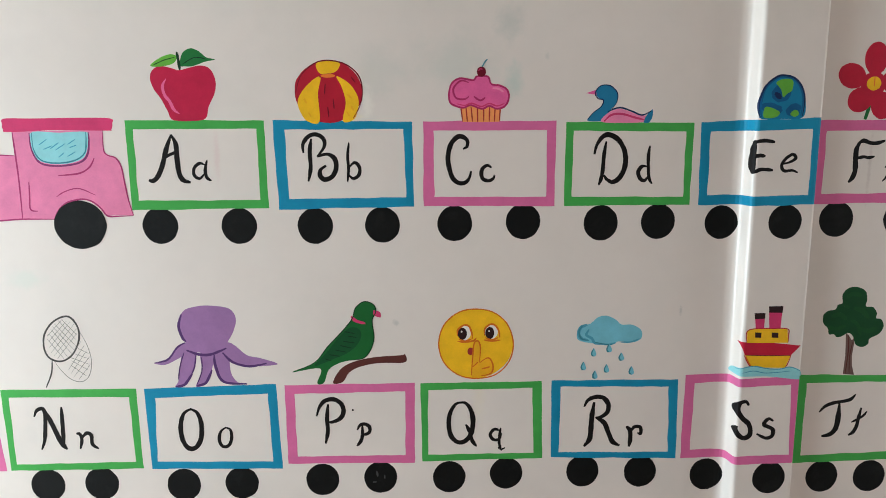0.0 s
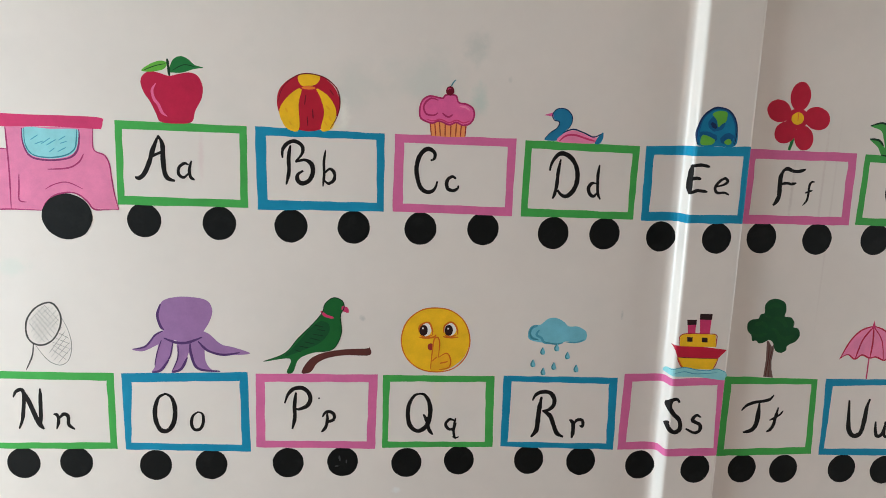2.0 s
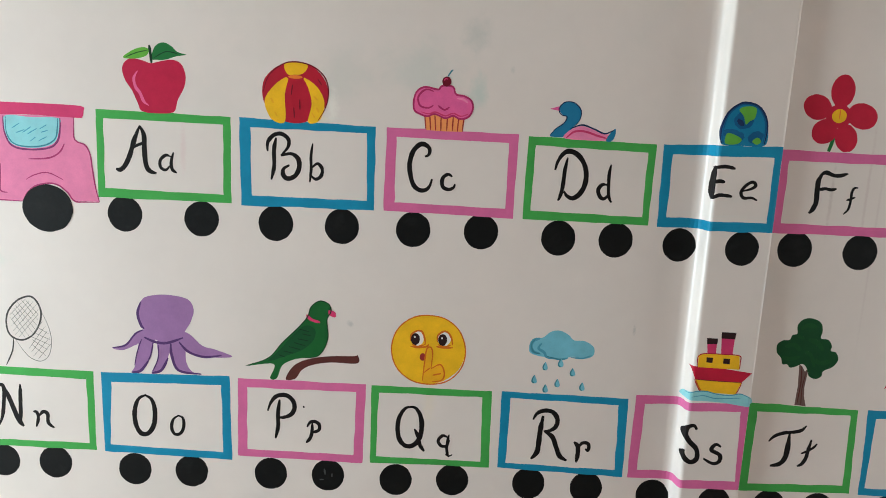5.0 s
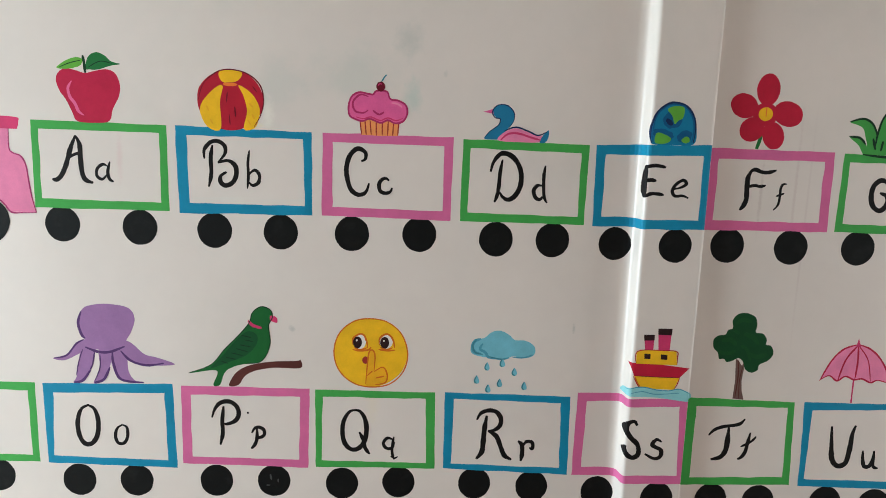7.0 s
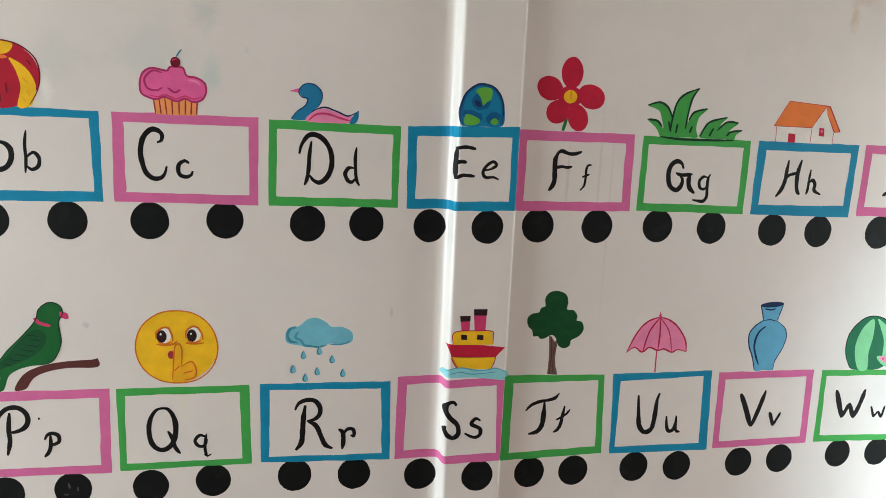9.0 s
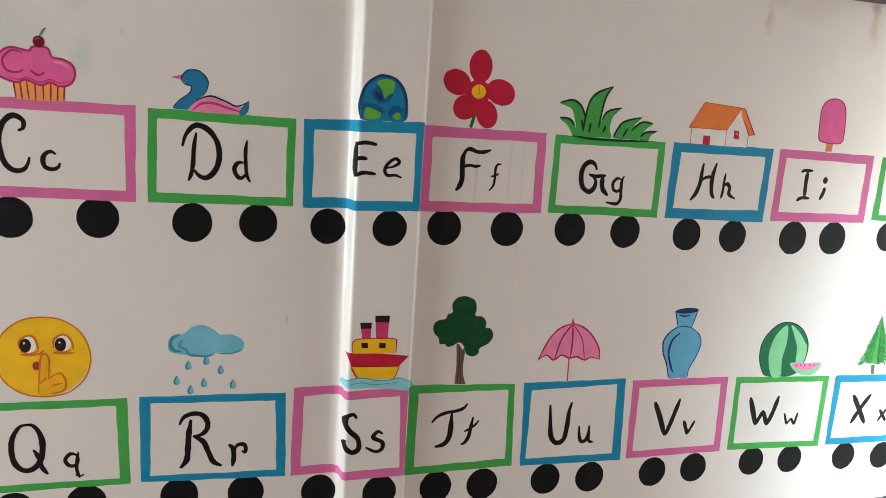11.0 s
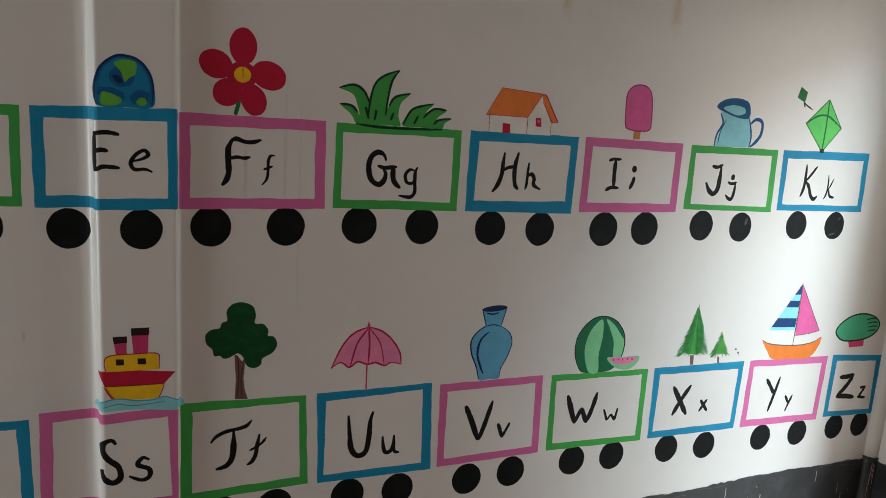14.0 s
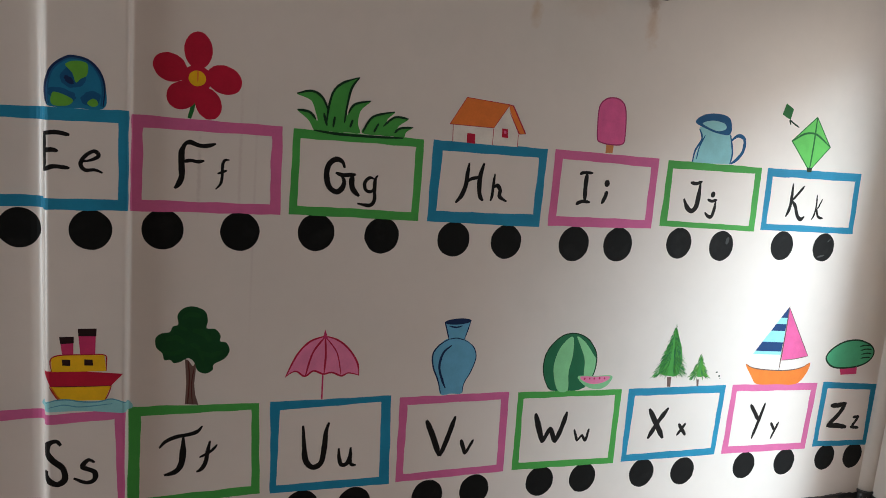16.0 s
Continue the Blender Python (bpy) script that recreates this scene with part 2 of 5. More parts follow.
class Picture:
    """A painted thing on a wall. Points are millimetres from its foot (along, up)."""

    def __init__(self, name, along, up, label, category, group="", wall=NORTH):
        self.wall, self.a, self.z, self.film = wall, along, up, 0.00012
        self.ob = new(name)
        self.origin = wall.place(along, up, 0)
        self.ob.location = self.origin
        tagged(self.ob, label, category, group)

    def mm(self, points):
        return [Vector((self.a + p[0] / 1000, self.z + p[1] / 1000, 0)) for p in points]

    def _done(self, bm2, name, mat, label, parent):
        self.film += 0.00002
        return part(name, film_mesh(bm2, self.wall, self.film, self.origin), mat, parent or self.ob, label)

    def fill(self, name, mat, points, soft=True, label="", parent=None, steps=6):
        """A filled outline; soft rounds it through its points."""
        outline = smooth(self.mm(points), True, steps) if soft else self.mm(points)
        bm2 = bmesh.new()
        f = bm2.faces.new([bm2.verts.new(p) for p in outline])
        f.normal_update()
        bmesh.ops.triangulate(bm2, faces=[f], ngon_method="EAR_CLIP")
        return self._done(bm2, name, mat, label, parent)

    def oval(self, name, mat, x, z, rx, rz, lean=0.0, label="", parent=None, rough=0.012, n=44):
        bm2 = bmesh.new()
        c, s = math.cos(radians(lean)), math.sin(radians(lean))
        ring = []
        for k in range(n):
            a = 2 * math.pi * k / n
            r = 1 + rough * noise.noise((3 * math.cos(a) + x * 0.13, 3 * math.sin(a) + self.a * 7, self.z * 5 + z * 0.1)) * 2
            u, v = rx * r * math.cos(a), rz * r * math.sin(a)
            ring.append(bm2.verts.new(self.mm([(x + u * c - v * s, z + u * s + v * c)])[0]))
        bm2.faces.new(ring)
        bmesh.ops.triangulate(bm2, faces=bm2.faces[:])
        return self._done(bm2, name, mat, label, parent)

    def line(self, name, mat, points, width, closed=False, taper=0.45, label="", parent=None, steps=7, soft=True):
        """A brush stroke of that width in millimetres, thinner at its ends."""
        return self.lines(name, mat, [(points, width)], closed, taper, label, parent, steps, soft)

    def lines(self, name, mat, strokes, closed=False, taper=0.45, label="", parent=None, steps=7, soft=True):
        """Several strokes: one mark if they are a letter or too fine to tell apart, else a part each."""
        if len(strokes) > 1 and name not in JOINED:
            single = name[:-1] if name.endswith("s") else name
            return [self.lines(single, mat, [s], closed, taper, label, parent, steps, soft) for s in strokes]
        bm2 = bmesh.new()
        for order, (points, width) in enumerate(strokes):
            lift = Vector((0, 0, order * 0.000005))
            way = smooth(self.mm(points), closed, steps) if soft else self.mm(points)
            n = len(way)
            pairs = []
            for i, p in enumerate(way):
                d = way[(i + 1) % n] - way[i - 1] if closed else way[min(i + 1, n - 1)] - way[max(i - 1, 0)]
                d = d.normalized() if d.length > 1e-9 else Vector((1, 0, 0))
                side = Vector((-d.y, d.x, 0))
                u = i / max(n - 1, 1)
                end = 1.0 if closed else taper + (1 - taper) * min(1.0, 4.5 * min(u, 1 - u))
                w = width / 2000 * end * (1 + 0.16 * noise.noise((p.x * 60, p.y * 60, width)))
                pairs.append((bm2.verts.new(p + side * w + lift), bm2.verts.new(p - side * w + lift)))
            for i in range(n if closed else n - 1):
                (a, b), (c, d) = pairs[i], pairs[(i + 1) % n]
                bm2.faces.new((a, b, d, c))
        return self._done(bm2, name, mat, label, parent)

    def needles(self, top_x, top_z, foot_x, foot_z, half, count, dark, light):
        """Short strokes that hang out from the axis of a pine, in two greens."""
        rng = random.Random(int(half * 7 + count))
        for name, mat, share in (("needles", GREEN_BOTTLE2, 0.30), ("needles", dark, 0.38), ("bright_needles", light, 0.32)):
            strokes = []
            for k in range(int(count * share)):
                u = rng.uniform(0.0, 1.0) ** 0.6
                x, z = top_x + (foot_x - top_x) * u, top_z + (foot_z - top_z) * u
                reach = rng.choice((-1, 1)) * rng.uniform(0.05, 1.0) ** 0.6
                dx = reach * half * (0.05 + 0.95 * u) * rng.uniform(0.85, 1.1)
                rise = (0.25 + 0.35 * (1 - abs(reach))) * half * (0.25 + 0.75 * u)
                z += abs(reach) * 0.12 * half * u
                strokes.append(([(x + dx * 0.45, z + rise), (x + dx * 0.78, z + rise * 0.45), (x + dx, z)], rng.uniform(1.1, 1.8)))
            self.lines(name, mat, strokes, taper=0.15, steps=3)

    def ring(self, name, mat, outer, inner, label="", parent=None):
        """A painted frame between two four-sided outlines, its edges a little unsteady."""
        bm2 = bmesh.new()
        outer, inner = self.mm(outer), self.mm(inner)
        loops = []
        for corners, seed in ((outer, 1.0), (inner, 9.0)):
            loop = []
            for k in range(4):
                a, b = corners[k], corners[(k + 1) % 4]
                side = (b - a).normalized()
                side = Vector((-side.y, side.x, 0))
                for s in range(14):
                    p = a.lerp(b, s / 14)
                    w = 0.0 if s == 0 else 0.0022
                    loop.append(bm2.verts.new(p + side * w * noise.noise((p.x * 22, p.y * 22, seed))))
            loops.append(loop)
        o, i = loops
        for k in range(56):
            bm2.faces.new((o[k], o[(k + 1) % 56], i[(k + 1) % 56], i[k]))
        return self._done(bm2, name, mat, label, parent)


def extrude_plan(name, plan, z0, z1, back, mat):
    """A wall whose face follows a plan, with a flat back."""
    bm = bmesh.new()
    face = [(bm.verts.new((x, y, z0)), bm.verts.new((x, y, z1))) for x, y in plan]
    rear = [(bm.verts.new((x, back, z0)), bm.verts.new((x, back, z1))) for x, y in plan]
    for k in range(len(plan) - 1):
        bm.faces.new((face[k][0], face[k + 1][0], face[k + 1][1], face[k][1])).smooth = True
        bm.faces.new((rear[k + 1][0], rear[k][0], rear[k][1], rear[k + 1][1]))
        bm.faces.new((face[k][1], face[k + 1][1], rear[k + 1][1], rear[k][1]))
        bm.faces.new((face[k + 1][0], face[k][0], rear[k][0], rear[k + 1][0]))
    for k in (0, -1):
        bm.faces.new((face[k][0], face[k][1], rear[k][1], rear[k][0]))
    bmesh.ops.recalc_face_normals(bm, faces=bm.faces[:])
    bmesh.ops.split_edges(bm, edges=[e for e in bm.edges if len({f.smooth for f in e.link_faces}) > 1])
    return finish(bm, name, mat)


def wall_with_hole(name, axis, at, thick, a0, a1, hole, mat):
    """A wall along x (axis 'x') or y, from a0 to a1, with one opening (from, to, sill, head)."""
    h0, h1, sill, head = hole
    bm = bmesh.new()
    for p0, p1, z0, z1 in ((a0, h0, 0, CEILING), (h1, a1, 0, CEILING), (h0, h1, 0, sill), (h0, h1, head, CEILING)):
        if z1 - z0 > 0.001:
            if axis == "x":
                box(bm, p0, at, z0, p1, at + thick, z1)
            else:
                box(bm, at, p0, z0, at + thick, p1, z1)
    bmesh.ops.remove_doubles(bm, verts=bm.verts[:], dist=0.0005)
    return finish(bm, name, mat)


# ---- the room ----
north = tagged(extrude_plan("wall_north", PLAN, 0, CEILING, YL + 0.2, WALL), "off-white painted plaster wall with a shallow rounded pilaster", "wall", kind="structure")
east = tagged(wall_with_hole("wall_east", "y", EAST, 0.23, SOUTH, YL + 0.2, (0.30, 1.34, 0.0, 2.10), WALL), "off-white painted plaster side wall with a doorway", "wall", kind="structure")
west = tagged(wall_with_hole("wall_west", "y", WEST - 0.23, 0.23, SOUTH, YL + 0.2, (0.28, 1.52, 0.0, 2.15), PLAIN), "plain pinkish-beige plaster wall with an open doorway", "wall", kind="structure")
bm = bmesh.new()
box(bm, WEST - 0.23, SOUTH - 0.23, 0.0, EAST + 0.23, SOUTH, CEILING)
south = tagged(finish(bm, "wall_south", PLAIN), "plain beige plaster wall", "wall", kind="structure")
bm = bmesh.new()
box(bm, WEST - 0.23, SOUTH - 0.23, -0.12, EAST + 0.23, YL + 0.2, 0)
tagged(finish(bm, "floor", FLOOR), "bare reddish cement floor", "floor", kind="structure")
bm = bmesh.new()
box(bm, WEST - 0.23, SOUTH - 0.23, CEILING, EAST + 0.23, YL + 0.2, CEILING + 0.12)
tagged(finish(bm, "ceiling", CEIL), "plain white painted ceiling", "ceiling", kind="structure")


# ---- the black dado, the pipe in the corner ----
def dado(name, wall, a0, a1, steps):
    """A band of black paint up to an uneven brushed edge."""
    bm2 = bmesh.new()
    cols = []
    for k in range(steps + 1):
        a = a0 + (a1 - a0) * k / steps
        top = DADO + 0.012 * noise.noise((a * 2.3, 4.0, 0.5)) + 0.004 * noise.noise((a * 19, 1.0, 0.5)) + 0.005 * noise.noise((a * 60, 8.0, 0.5)) * (0.4 + abs(noise.noise((a * 3.1, 2.0, 9.0))) * 2)
        cols.append([bm2.verts.new((a, z, 0)) for z in (0.0, 0.2, top)])
    for p, q in zip(cols, cols[1:]):
        for r in range(2):
            bm2.faces.new((p[r], q[r], q[r + 1], p[r + 1]))
    return tagged(finish(film_mesh(bm2, wall, 0.003, Vector()), name, DADO_PAINT), "black painted dado band with a rough brushed edge", "dado", kind="structure")


dado("baseboard", NORTH, WEST, EAST - 0.01, 420)
dado("baseboard", EAST_WALL, SOUTH, 0.30, 210)
dado("baseboard", EAST_WALL, 1.34, YR - 0.01, 70)


def drips():
    """Runs and spatters of white wall paint on the dado."""
    rng = random.Random(5)
    for wall, lo, hi, count in ((NORTH, 2.0, 3.40, 44), (EAST_WALL, 1.40, 1.64, 10)):
        pic = Picture("paint_drips", (lo + hi) / 2, 0.10, "thin runs and spatters of white paint on the dado", "paint drips", wall=wall)
        pic.film = 0.0031
        tagged(pic.ob, kind="stuff")
        strokes = []
        for k in range(count):
            a, top = rng.uniform(lo, hi), rng.uniform(0.13, DADO - 0.01)
            run = rng.choice((0.006, 0.01, 0.015, 0.045, 0.07))
            x, z = (a - pic.a) * 1000, (top - pic.z) * 1000
            strokes.append(([(x, z), (x + rng.uniform(-2, 2), z - run * 500), (x + rng.uniform(-2, 2), z - run * 1000)], rng.uniform(1.6, 3.6)))
        pic.lines("drips", DRIP, strokes, taper=0.5, steps=3)


def smears():
    """Dry grey brush marks along the top of the dado."""
    rng = random.Random(11)
    for wall, lo, hi, count in ((NORTH, 1.9, 3.38, 24), (EAST_WALL, 1.44, 1.62, 6)):
        pic = Picture("paint_smears", (lo + hi) / 2, DADO - 0.03, "dry grey brush marks along the dado edge", "paint smears", wall=wall)
        pic.film = 0.0031
        tagged(pic.ob, kind="stuff")
        strokes = []
        for k in range(count):
            a, run = rng.uniform(lo, hi), rng.uniform(20, 90)
            z = DADO + 0.012 * noise.noise((a * 2.3, 4.0, 0.5)) - rng.uniform(-0.003, 0.02)
            x, z = (a - pic.a) * 1000, (z - pic.z) * 1000
            strokes.append(([(x - run / 2, z), (x, z + rng.uniform(-2, 3)), (x + run / 2, z + rng.uniform(-4, 4))], rng.uniform(1.2, 3.2)))
        pic.lines("drips", SMEAR, strokes, taper=0.3, steps=4)


SMEAR = paint("grey_smear", 98, 94, 92)
smears()
DRIP = paint("white_drip", 190, 186, 182)
drips()


def tube(bm, x, y, r, z0, z1, n=20, wobble=0.0):
    rings = []
    steps = 24 if wobble else 1
    for s in range(steps + 1):
        z = z0 + (z1 - z0) * s / steps
        rr = r * (1 + wobble * noise.noise((z * 6, 0.3, 2.0)))
        rings.append([bm.verts.new((x + rr * math.cos(2 * math.pi * k / n), y + rr * math.sin(2 * math.pi * k / n), z)) for k in range(n)])
    for lo, hi in zip(rings, rings[1:]):
        for k in range(n):
            f = bm.faces.new((lo[k], lo[(k + 1) % n], hi[(k + 1) % n], hi[k]))
            f.smooth = True
    bm.faces.new(rings[0][::-1])
    bm.faces.new(rings[-1])


pipe = tagged(new("corner_pipe"), "painted vertical pipe plastered into the wall corner", "pipe")
pipe.location = (3.464, YR - 0.003, 0)
for name, r, z0, z1, mat, label in (("upper_pipe", 0.030, DADO + 0.012, CEILING - 0.001, PIPE, "off-white painted pipe"), ("lower_pipe", 0.031, 0.001, DADO + 0.006, DADO_PAINT, "black painted pipe foot"), ("rim", 0.034, DADO + 0.004, DADO + 0.012, DADO_PAINT, "dark rough rim where the paint changes")):
    bm = bmesh.new()
    tube(bm, 0, 0, r, z0, z1, 20, 0.06 if r < 0.032 else 0.0)
    part(name, bm, mat, pipe, label)
strip = Picture("paint_drips", 3.44, 0.2, "white paint runs down the black pipe foot", "paint drips", wall=Wall(lambda a, z, film: Vector((a, YR - 0.007 - 0.0325 - film * 0.3, z))))
tagged(strip.ob, kind="stuff")
strip.lines("drips", DRIP, [([(-6, 178), (-7, 130), (-9, 85)], 4.0), ([(3, 176), (2, 140), (3, 120)], 2.5), ([(9, 172), (8, 120), (9, 70)], 2.5), ([(-12, 90), (-12, 40)], 2.5)], taper=0.4)

# ---- a dark board fixed flat to the wall ----
board = tagged(new("wall_board"), "dark brown wooden board fixed flat high on the wall", "board")
board.location = (2.14, YR, 1.937)
bm = bmesh.new()
box(bm, -0.20, -0.014, 0.012, 0.20, -0.002, 0.348, 0.002)
part("panel", bm, WOOD_DARK, board)
for dims in ((-0.225, -0.026, 0.0, 0.225, 0.0, 0.028), (-0.225, -0.026, 0.332, 0.225, 0.0, 0.36), (-0.225, -0.024, 0.0285, -0.197, 0.0, 0.3315), (0.197, -0.024, 0.0285, 0.225, 0.0, 0.3315)):
    bm = bmesh.new()
    box(bm, *dims, 0.003)
    part("frame_rail", bm, WOOD_DARK, board)

# ---- open doorway in the side wall ----
FRAME_PAINT = paint("door_frame_paint", 120, 112, 104)
doorway = tagged(new("door_1"), "plain painted frame of an open doorway", "door frame", kind="structure")
doorway.location = (EAST + 0.115, 0.82, 0.0)
for name, dims in (("threshold", (-0.1, -0.52, 0.0, 0.1, 0.52, 0.02)), ("jamb", (-0.03, -0.52, 0.02, 0.03, -0.48, 2.10)), ("jamb", (-0.03, 0.48, 0.02, 0.03, 0.52, 2.10)), ("head", (-0.03, -0.48, 2.06, 0.03, 0.48, 2.10))):
    bm = bmesh.new()
    box(bm, *dims, 0.003)
    part(name, bm, FRAME_PAINT, doorway)

# ---- the wagons of the alphabet train ----
COLOURS = {"green": GREEN, "blue": BLUE, "pink": PINK}
FRAME_MM = 23


def wagon(letter, colour, corners, wheels, radius=42, inner=None):
    """An open painted rectangle on two black wheels. corners: top left, top right, bottom right, bottom left, in metres on the wall."""
    a, z = (corners[2][0] + corners[3][0]) / 2, (wheels[0][1] + wheels[1][1]) / 2 - radius / 1000
    pic = Picture("painted_wagon", a, z, f"hand-painted {colour} train wagon outline with black wheels, letter {letter}", "wall painting", "wagons of the alphabet train")
    pic.film = 0.00006
    out = [((x - a) * 1000, (y - z) * 1000) for x, y in corners]
    f = FRAME_MM
    inn = [(out[0][0] + f, out[0][1] - f), (out[1][0] - f, out[1][1] - f), (out[2][0] - f, out[2][1] + f * 0.92), (out[3][0] + f, out[3][1] + f * 0.92)]
    if inner:
        inn = [((x - a) * 1000, (y - z) * 1000) for x, y in inner]
    for x, y in wheels:
        pic.oval("wheel", BLACK, (x - a) * 1000, (y - z) * 1000, radius, radius * 1.03, 0, "painted matt black disc")
    pic.ring("frame", COLOURS[colour], out, inn)
    return pic

wagon_a = wagon("A", "green", [(-0.721, 1.53), (-0.379, 1.527), (-0.376, 1.307), (-0.72, 1.306)], [(-0.653, 1.265), (-0.454, 1.262)], 45, [(-0.702, 1.508), (-0.398, 1.507), (-0.397, 1.328), (-0.702, 1.33)])
wagon_b = wagon("B", "blue", [(-0.357, 1.528), (-0.01, 1.522), (-0.007, 1.307), (-0.351, 1.303)], [(-0.261, 1.26), (-0.089, 1.261)], 45, [(-0.329, 1.504), (-0.032, 1.504), (-0.027, 1.331), (-0.324, 1.33)])
wagon_c = wagon("C", "pink", [(0.018, 1.522), (0.356, 1.522), (0.355, 1.304), (0.018, 1.308)], [(0.097, 1.262), (0.274, 1.265)], 45, [(0.044, 1.499), (0.332, 1.498), (0.333, 1.329), (0.045, 1.331)])
wagon_d = wagon("D", "green", [(0.381, 1.518), (0.71, 1.514), (0.708, 1.304), (0.38, 1.304)], [(0.477, 1.259), (0.627, 1.261)], 45, [(0.401, 1.496), (0.69, 1.492), (0.69, 1.325), (0.399, 1.328)])
wagon_e = wagon("E", "blue", [(0.728, 1.515), (1.013, 1.525), (1.013, 1.307), (0.731, 1.302)], [(0.794, 1.257), (0.939, 1.263)], 43, [(0.754, 1.491), (0.992, 1.497), (0.993, 1.331), (0.753, 1.328)])
wagon_f = wagon("F", "pink", [(1.017, 1.518), (1.343, 1.517), (1.347, 1.308), (1.017, 1.305)], [(1.085, 1.265), (1.255, 1.265)], 45, [(1.041, 1.491), (1.319, 1.492), (1.321, 1.332), (1.04, 1.331)])
wagon_g = wagon("G", "green", [(1.369, 1.515), (1.694, 1.512), (1.695, 1.305), (1.366, 1.31)], [(1.435, 1.268), (1.601, 1.265)], 45, [(1.386, 1.493), (1.675, 1.492), (1.674, 1.327), (1.386, 1.332)])
wagon_h = wagon("H", "blue", [(1.72, 1.514), (2.046, 1.512), (2.043, 1.3), (1.718, 1.305)], [(1.796, 1.26), (1.948, 1.257)], 45, [(1.746, 1.488), (2.021, 1.487), (2.021, 1.334), (1.741, 1.333)])
wagon_i = wagon("I", "pink", [(2.069, 1.513), (2.406, 1.509), (2.407, 1.307), (2.069, 1.304)], [(2.157, 1.256), (2.301, 1.257)], 48, [(2.094, 1.489), (2.381, 1.483), (2.382, 1.331), (2.092, 1.332)])
wagon_j = wagon("J", "green", [(2.438, 1.507), (2.781, 1.505), (2.787, 1.309), (2.435, 1.316)], [(2.512, 1.266), (2.669, 1.261)], 45, [(2.457, 1.484), (2.758, 1.486), (2.763, 1.325), (2.46, 1.332)])
wagon_k = wagon("K", "blue", [(2.805, 1.506), (3.192, 1.509), (3.198, 1.312), (2.81, 1.315)], [(2.907, 1.267), (3.081, 1.265)], 45, [(2.828, 1.481), (3.17, 1.483), (3.175, 1.332), (2.831, 1.335)])
wagon_m = wagon("M", "pink", [(-1.47, 0.835), (-1.125, 0.835), (-1.108, 0.605), (-1.465, 0.605)], [(-1.375, 0.562), (-1.215, 0.562)], 45)
wagon_n = wagon("N", "green", [(-1.101, 0.834), (-0.749, 0.831), (-0.746, 0.604), (-1.097, 0.606)], [(-1.004, 0.562), (-0.861, 0.563)], 45, [(-1.082, 0.813), (-0.769, 0.808), (-0.766, 0.623), (-1.081, 0.624)])
wagon_o = wagon("O", "blue", [(-0.729, 0.83), (-0.382, 0.836), (-0.374, 0.594), (-0.724, 0.602)], [(-0.642, 0.554), (-0.486, 0.555)], 45, [(-0.702, 0.804), (-0.404, 0.81), (-0.399, 0.615), (-0.708, 0.623)])
wagon_p = wagon("P", "pink", [(-0.359, 0.832), (-0.012, 0.832), (-0.015, 0.602), (-0.358, 0.608)], [(-0.267, 0.559), (-0.109, 0.562)], 45, [(-0.334, 0.807), (-0.038, 0.808), (-0.04, 0.625), (-0.332, 0.628)])
wagon_q = wagon("Q", "green", [(0.003, 0.83), (0.33, 0.83), (0.335, 0.607), (0.006, 0.605)], [(0.079, 0.558), (0.236, 0.565)], 45, [(0.024, 0.81), (0.305, 0.811), (0.311, 0.623), (0.022, 0.625)])
wagon_r = wagon("R", "blue", [(0.357, 0.831), (0.703, 0.827), (0.707, 0.597), (0.359, 0.609)], [(0.448, 0.566), (0.609, 0.561)], 45, [(0.382, 0.813), (0.678, 0.807), (0.684, 0.617), (0.38, 0.623)])
wagon_s = wagon("S", "pink", [(0.723, 0.839), (1.013, 0.848), (1.013, 0.601), (0.72, 0.597)], [(0.794, 0.548), (0.948, 0.559)], 45, [(0.749, 0.815), (0.99, 0.825), (0.999, 0.625), (0.746, 0.621)])
wagon_t = wagon("T", "green", [(1.018, 0.844), (1.316, 0.836), (1.327, 0.594), (1.018, 0.588)], [(1.109, 0.547), (1.243, 0.545)], 45, [(1.045, 0.819), (1.298, 0.82), (1.305, 0.616), (1.044, 0.61)])
wagon_u = wagon("U", "blue", [(1.343, 0.838), (1.657, 0.838), (1.668, 0.586), (1.352, 0.591)], [(1.434, 0.545), (1.574, 0.54)], 45, [(1.368, 0.814), (1.631, 0.822), (1.639, 0.609), (1.367, 0.612)])
wagon_v = wagon("V", "pink", [(1.681, 0.831), (2.003, 0.83), (2.008, 0.591), (1.686, 0.589)], [(1.781, 0.540), (1.922, 0.543)], 45, [(1.704, 0.808), (1.979, 0.809), (1.985, 0.613), (1.707, 0.611)])
wagon_w = wagon("W", "green", [(2.031, 0.827), (2.377, 0.819), (2.378, 0.583), (2.035, 0.592)], [(2.13, 0.549), (2.275, 0.546)], 45, [(2.05, 0.807), (2.356, 0.803), (2.357, 0.602), (2.055, 0.613)])
wagon_x = wagon("X", "blue", [(2.402, 0.819), (2.768, 0.814), (2.761, 0.579), (2.405, 0.585)], [(2.487, 0.541), (2.643, 0.533)], 45, [(2.427, 0.796), (2.747, 0.789), (2.743, 0.603), (2.423, 0.606)])
wagon_y = wagon("Y", "pink", [(2.795, 0.813), (3.156, 0.803), (3.148, 0.567), (2.789, 0.578)], [(2.891, 0.53), (3.064, 0.527)], 45, [(2.815, 0.79), (3.131, 0.779), (3.125, 0.591), (2.814, 0.602)])
wagon_z = wagon("Z", "blue", [(3.182, 0.805), (3.449, 0.785), (3.433, 0.559), (3.18, 0.572)], [(3.246, 0.528), (3.378, 0.523)], 45, [(3.206, 0.781), (3.409, 0.766), (3.415, 0.579), (3.201, 0.591)])

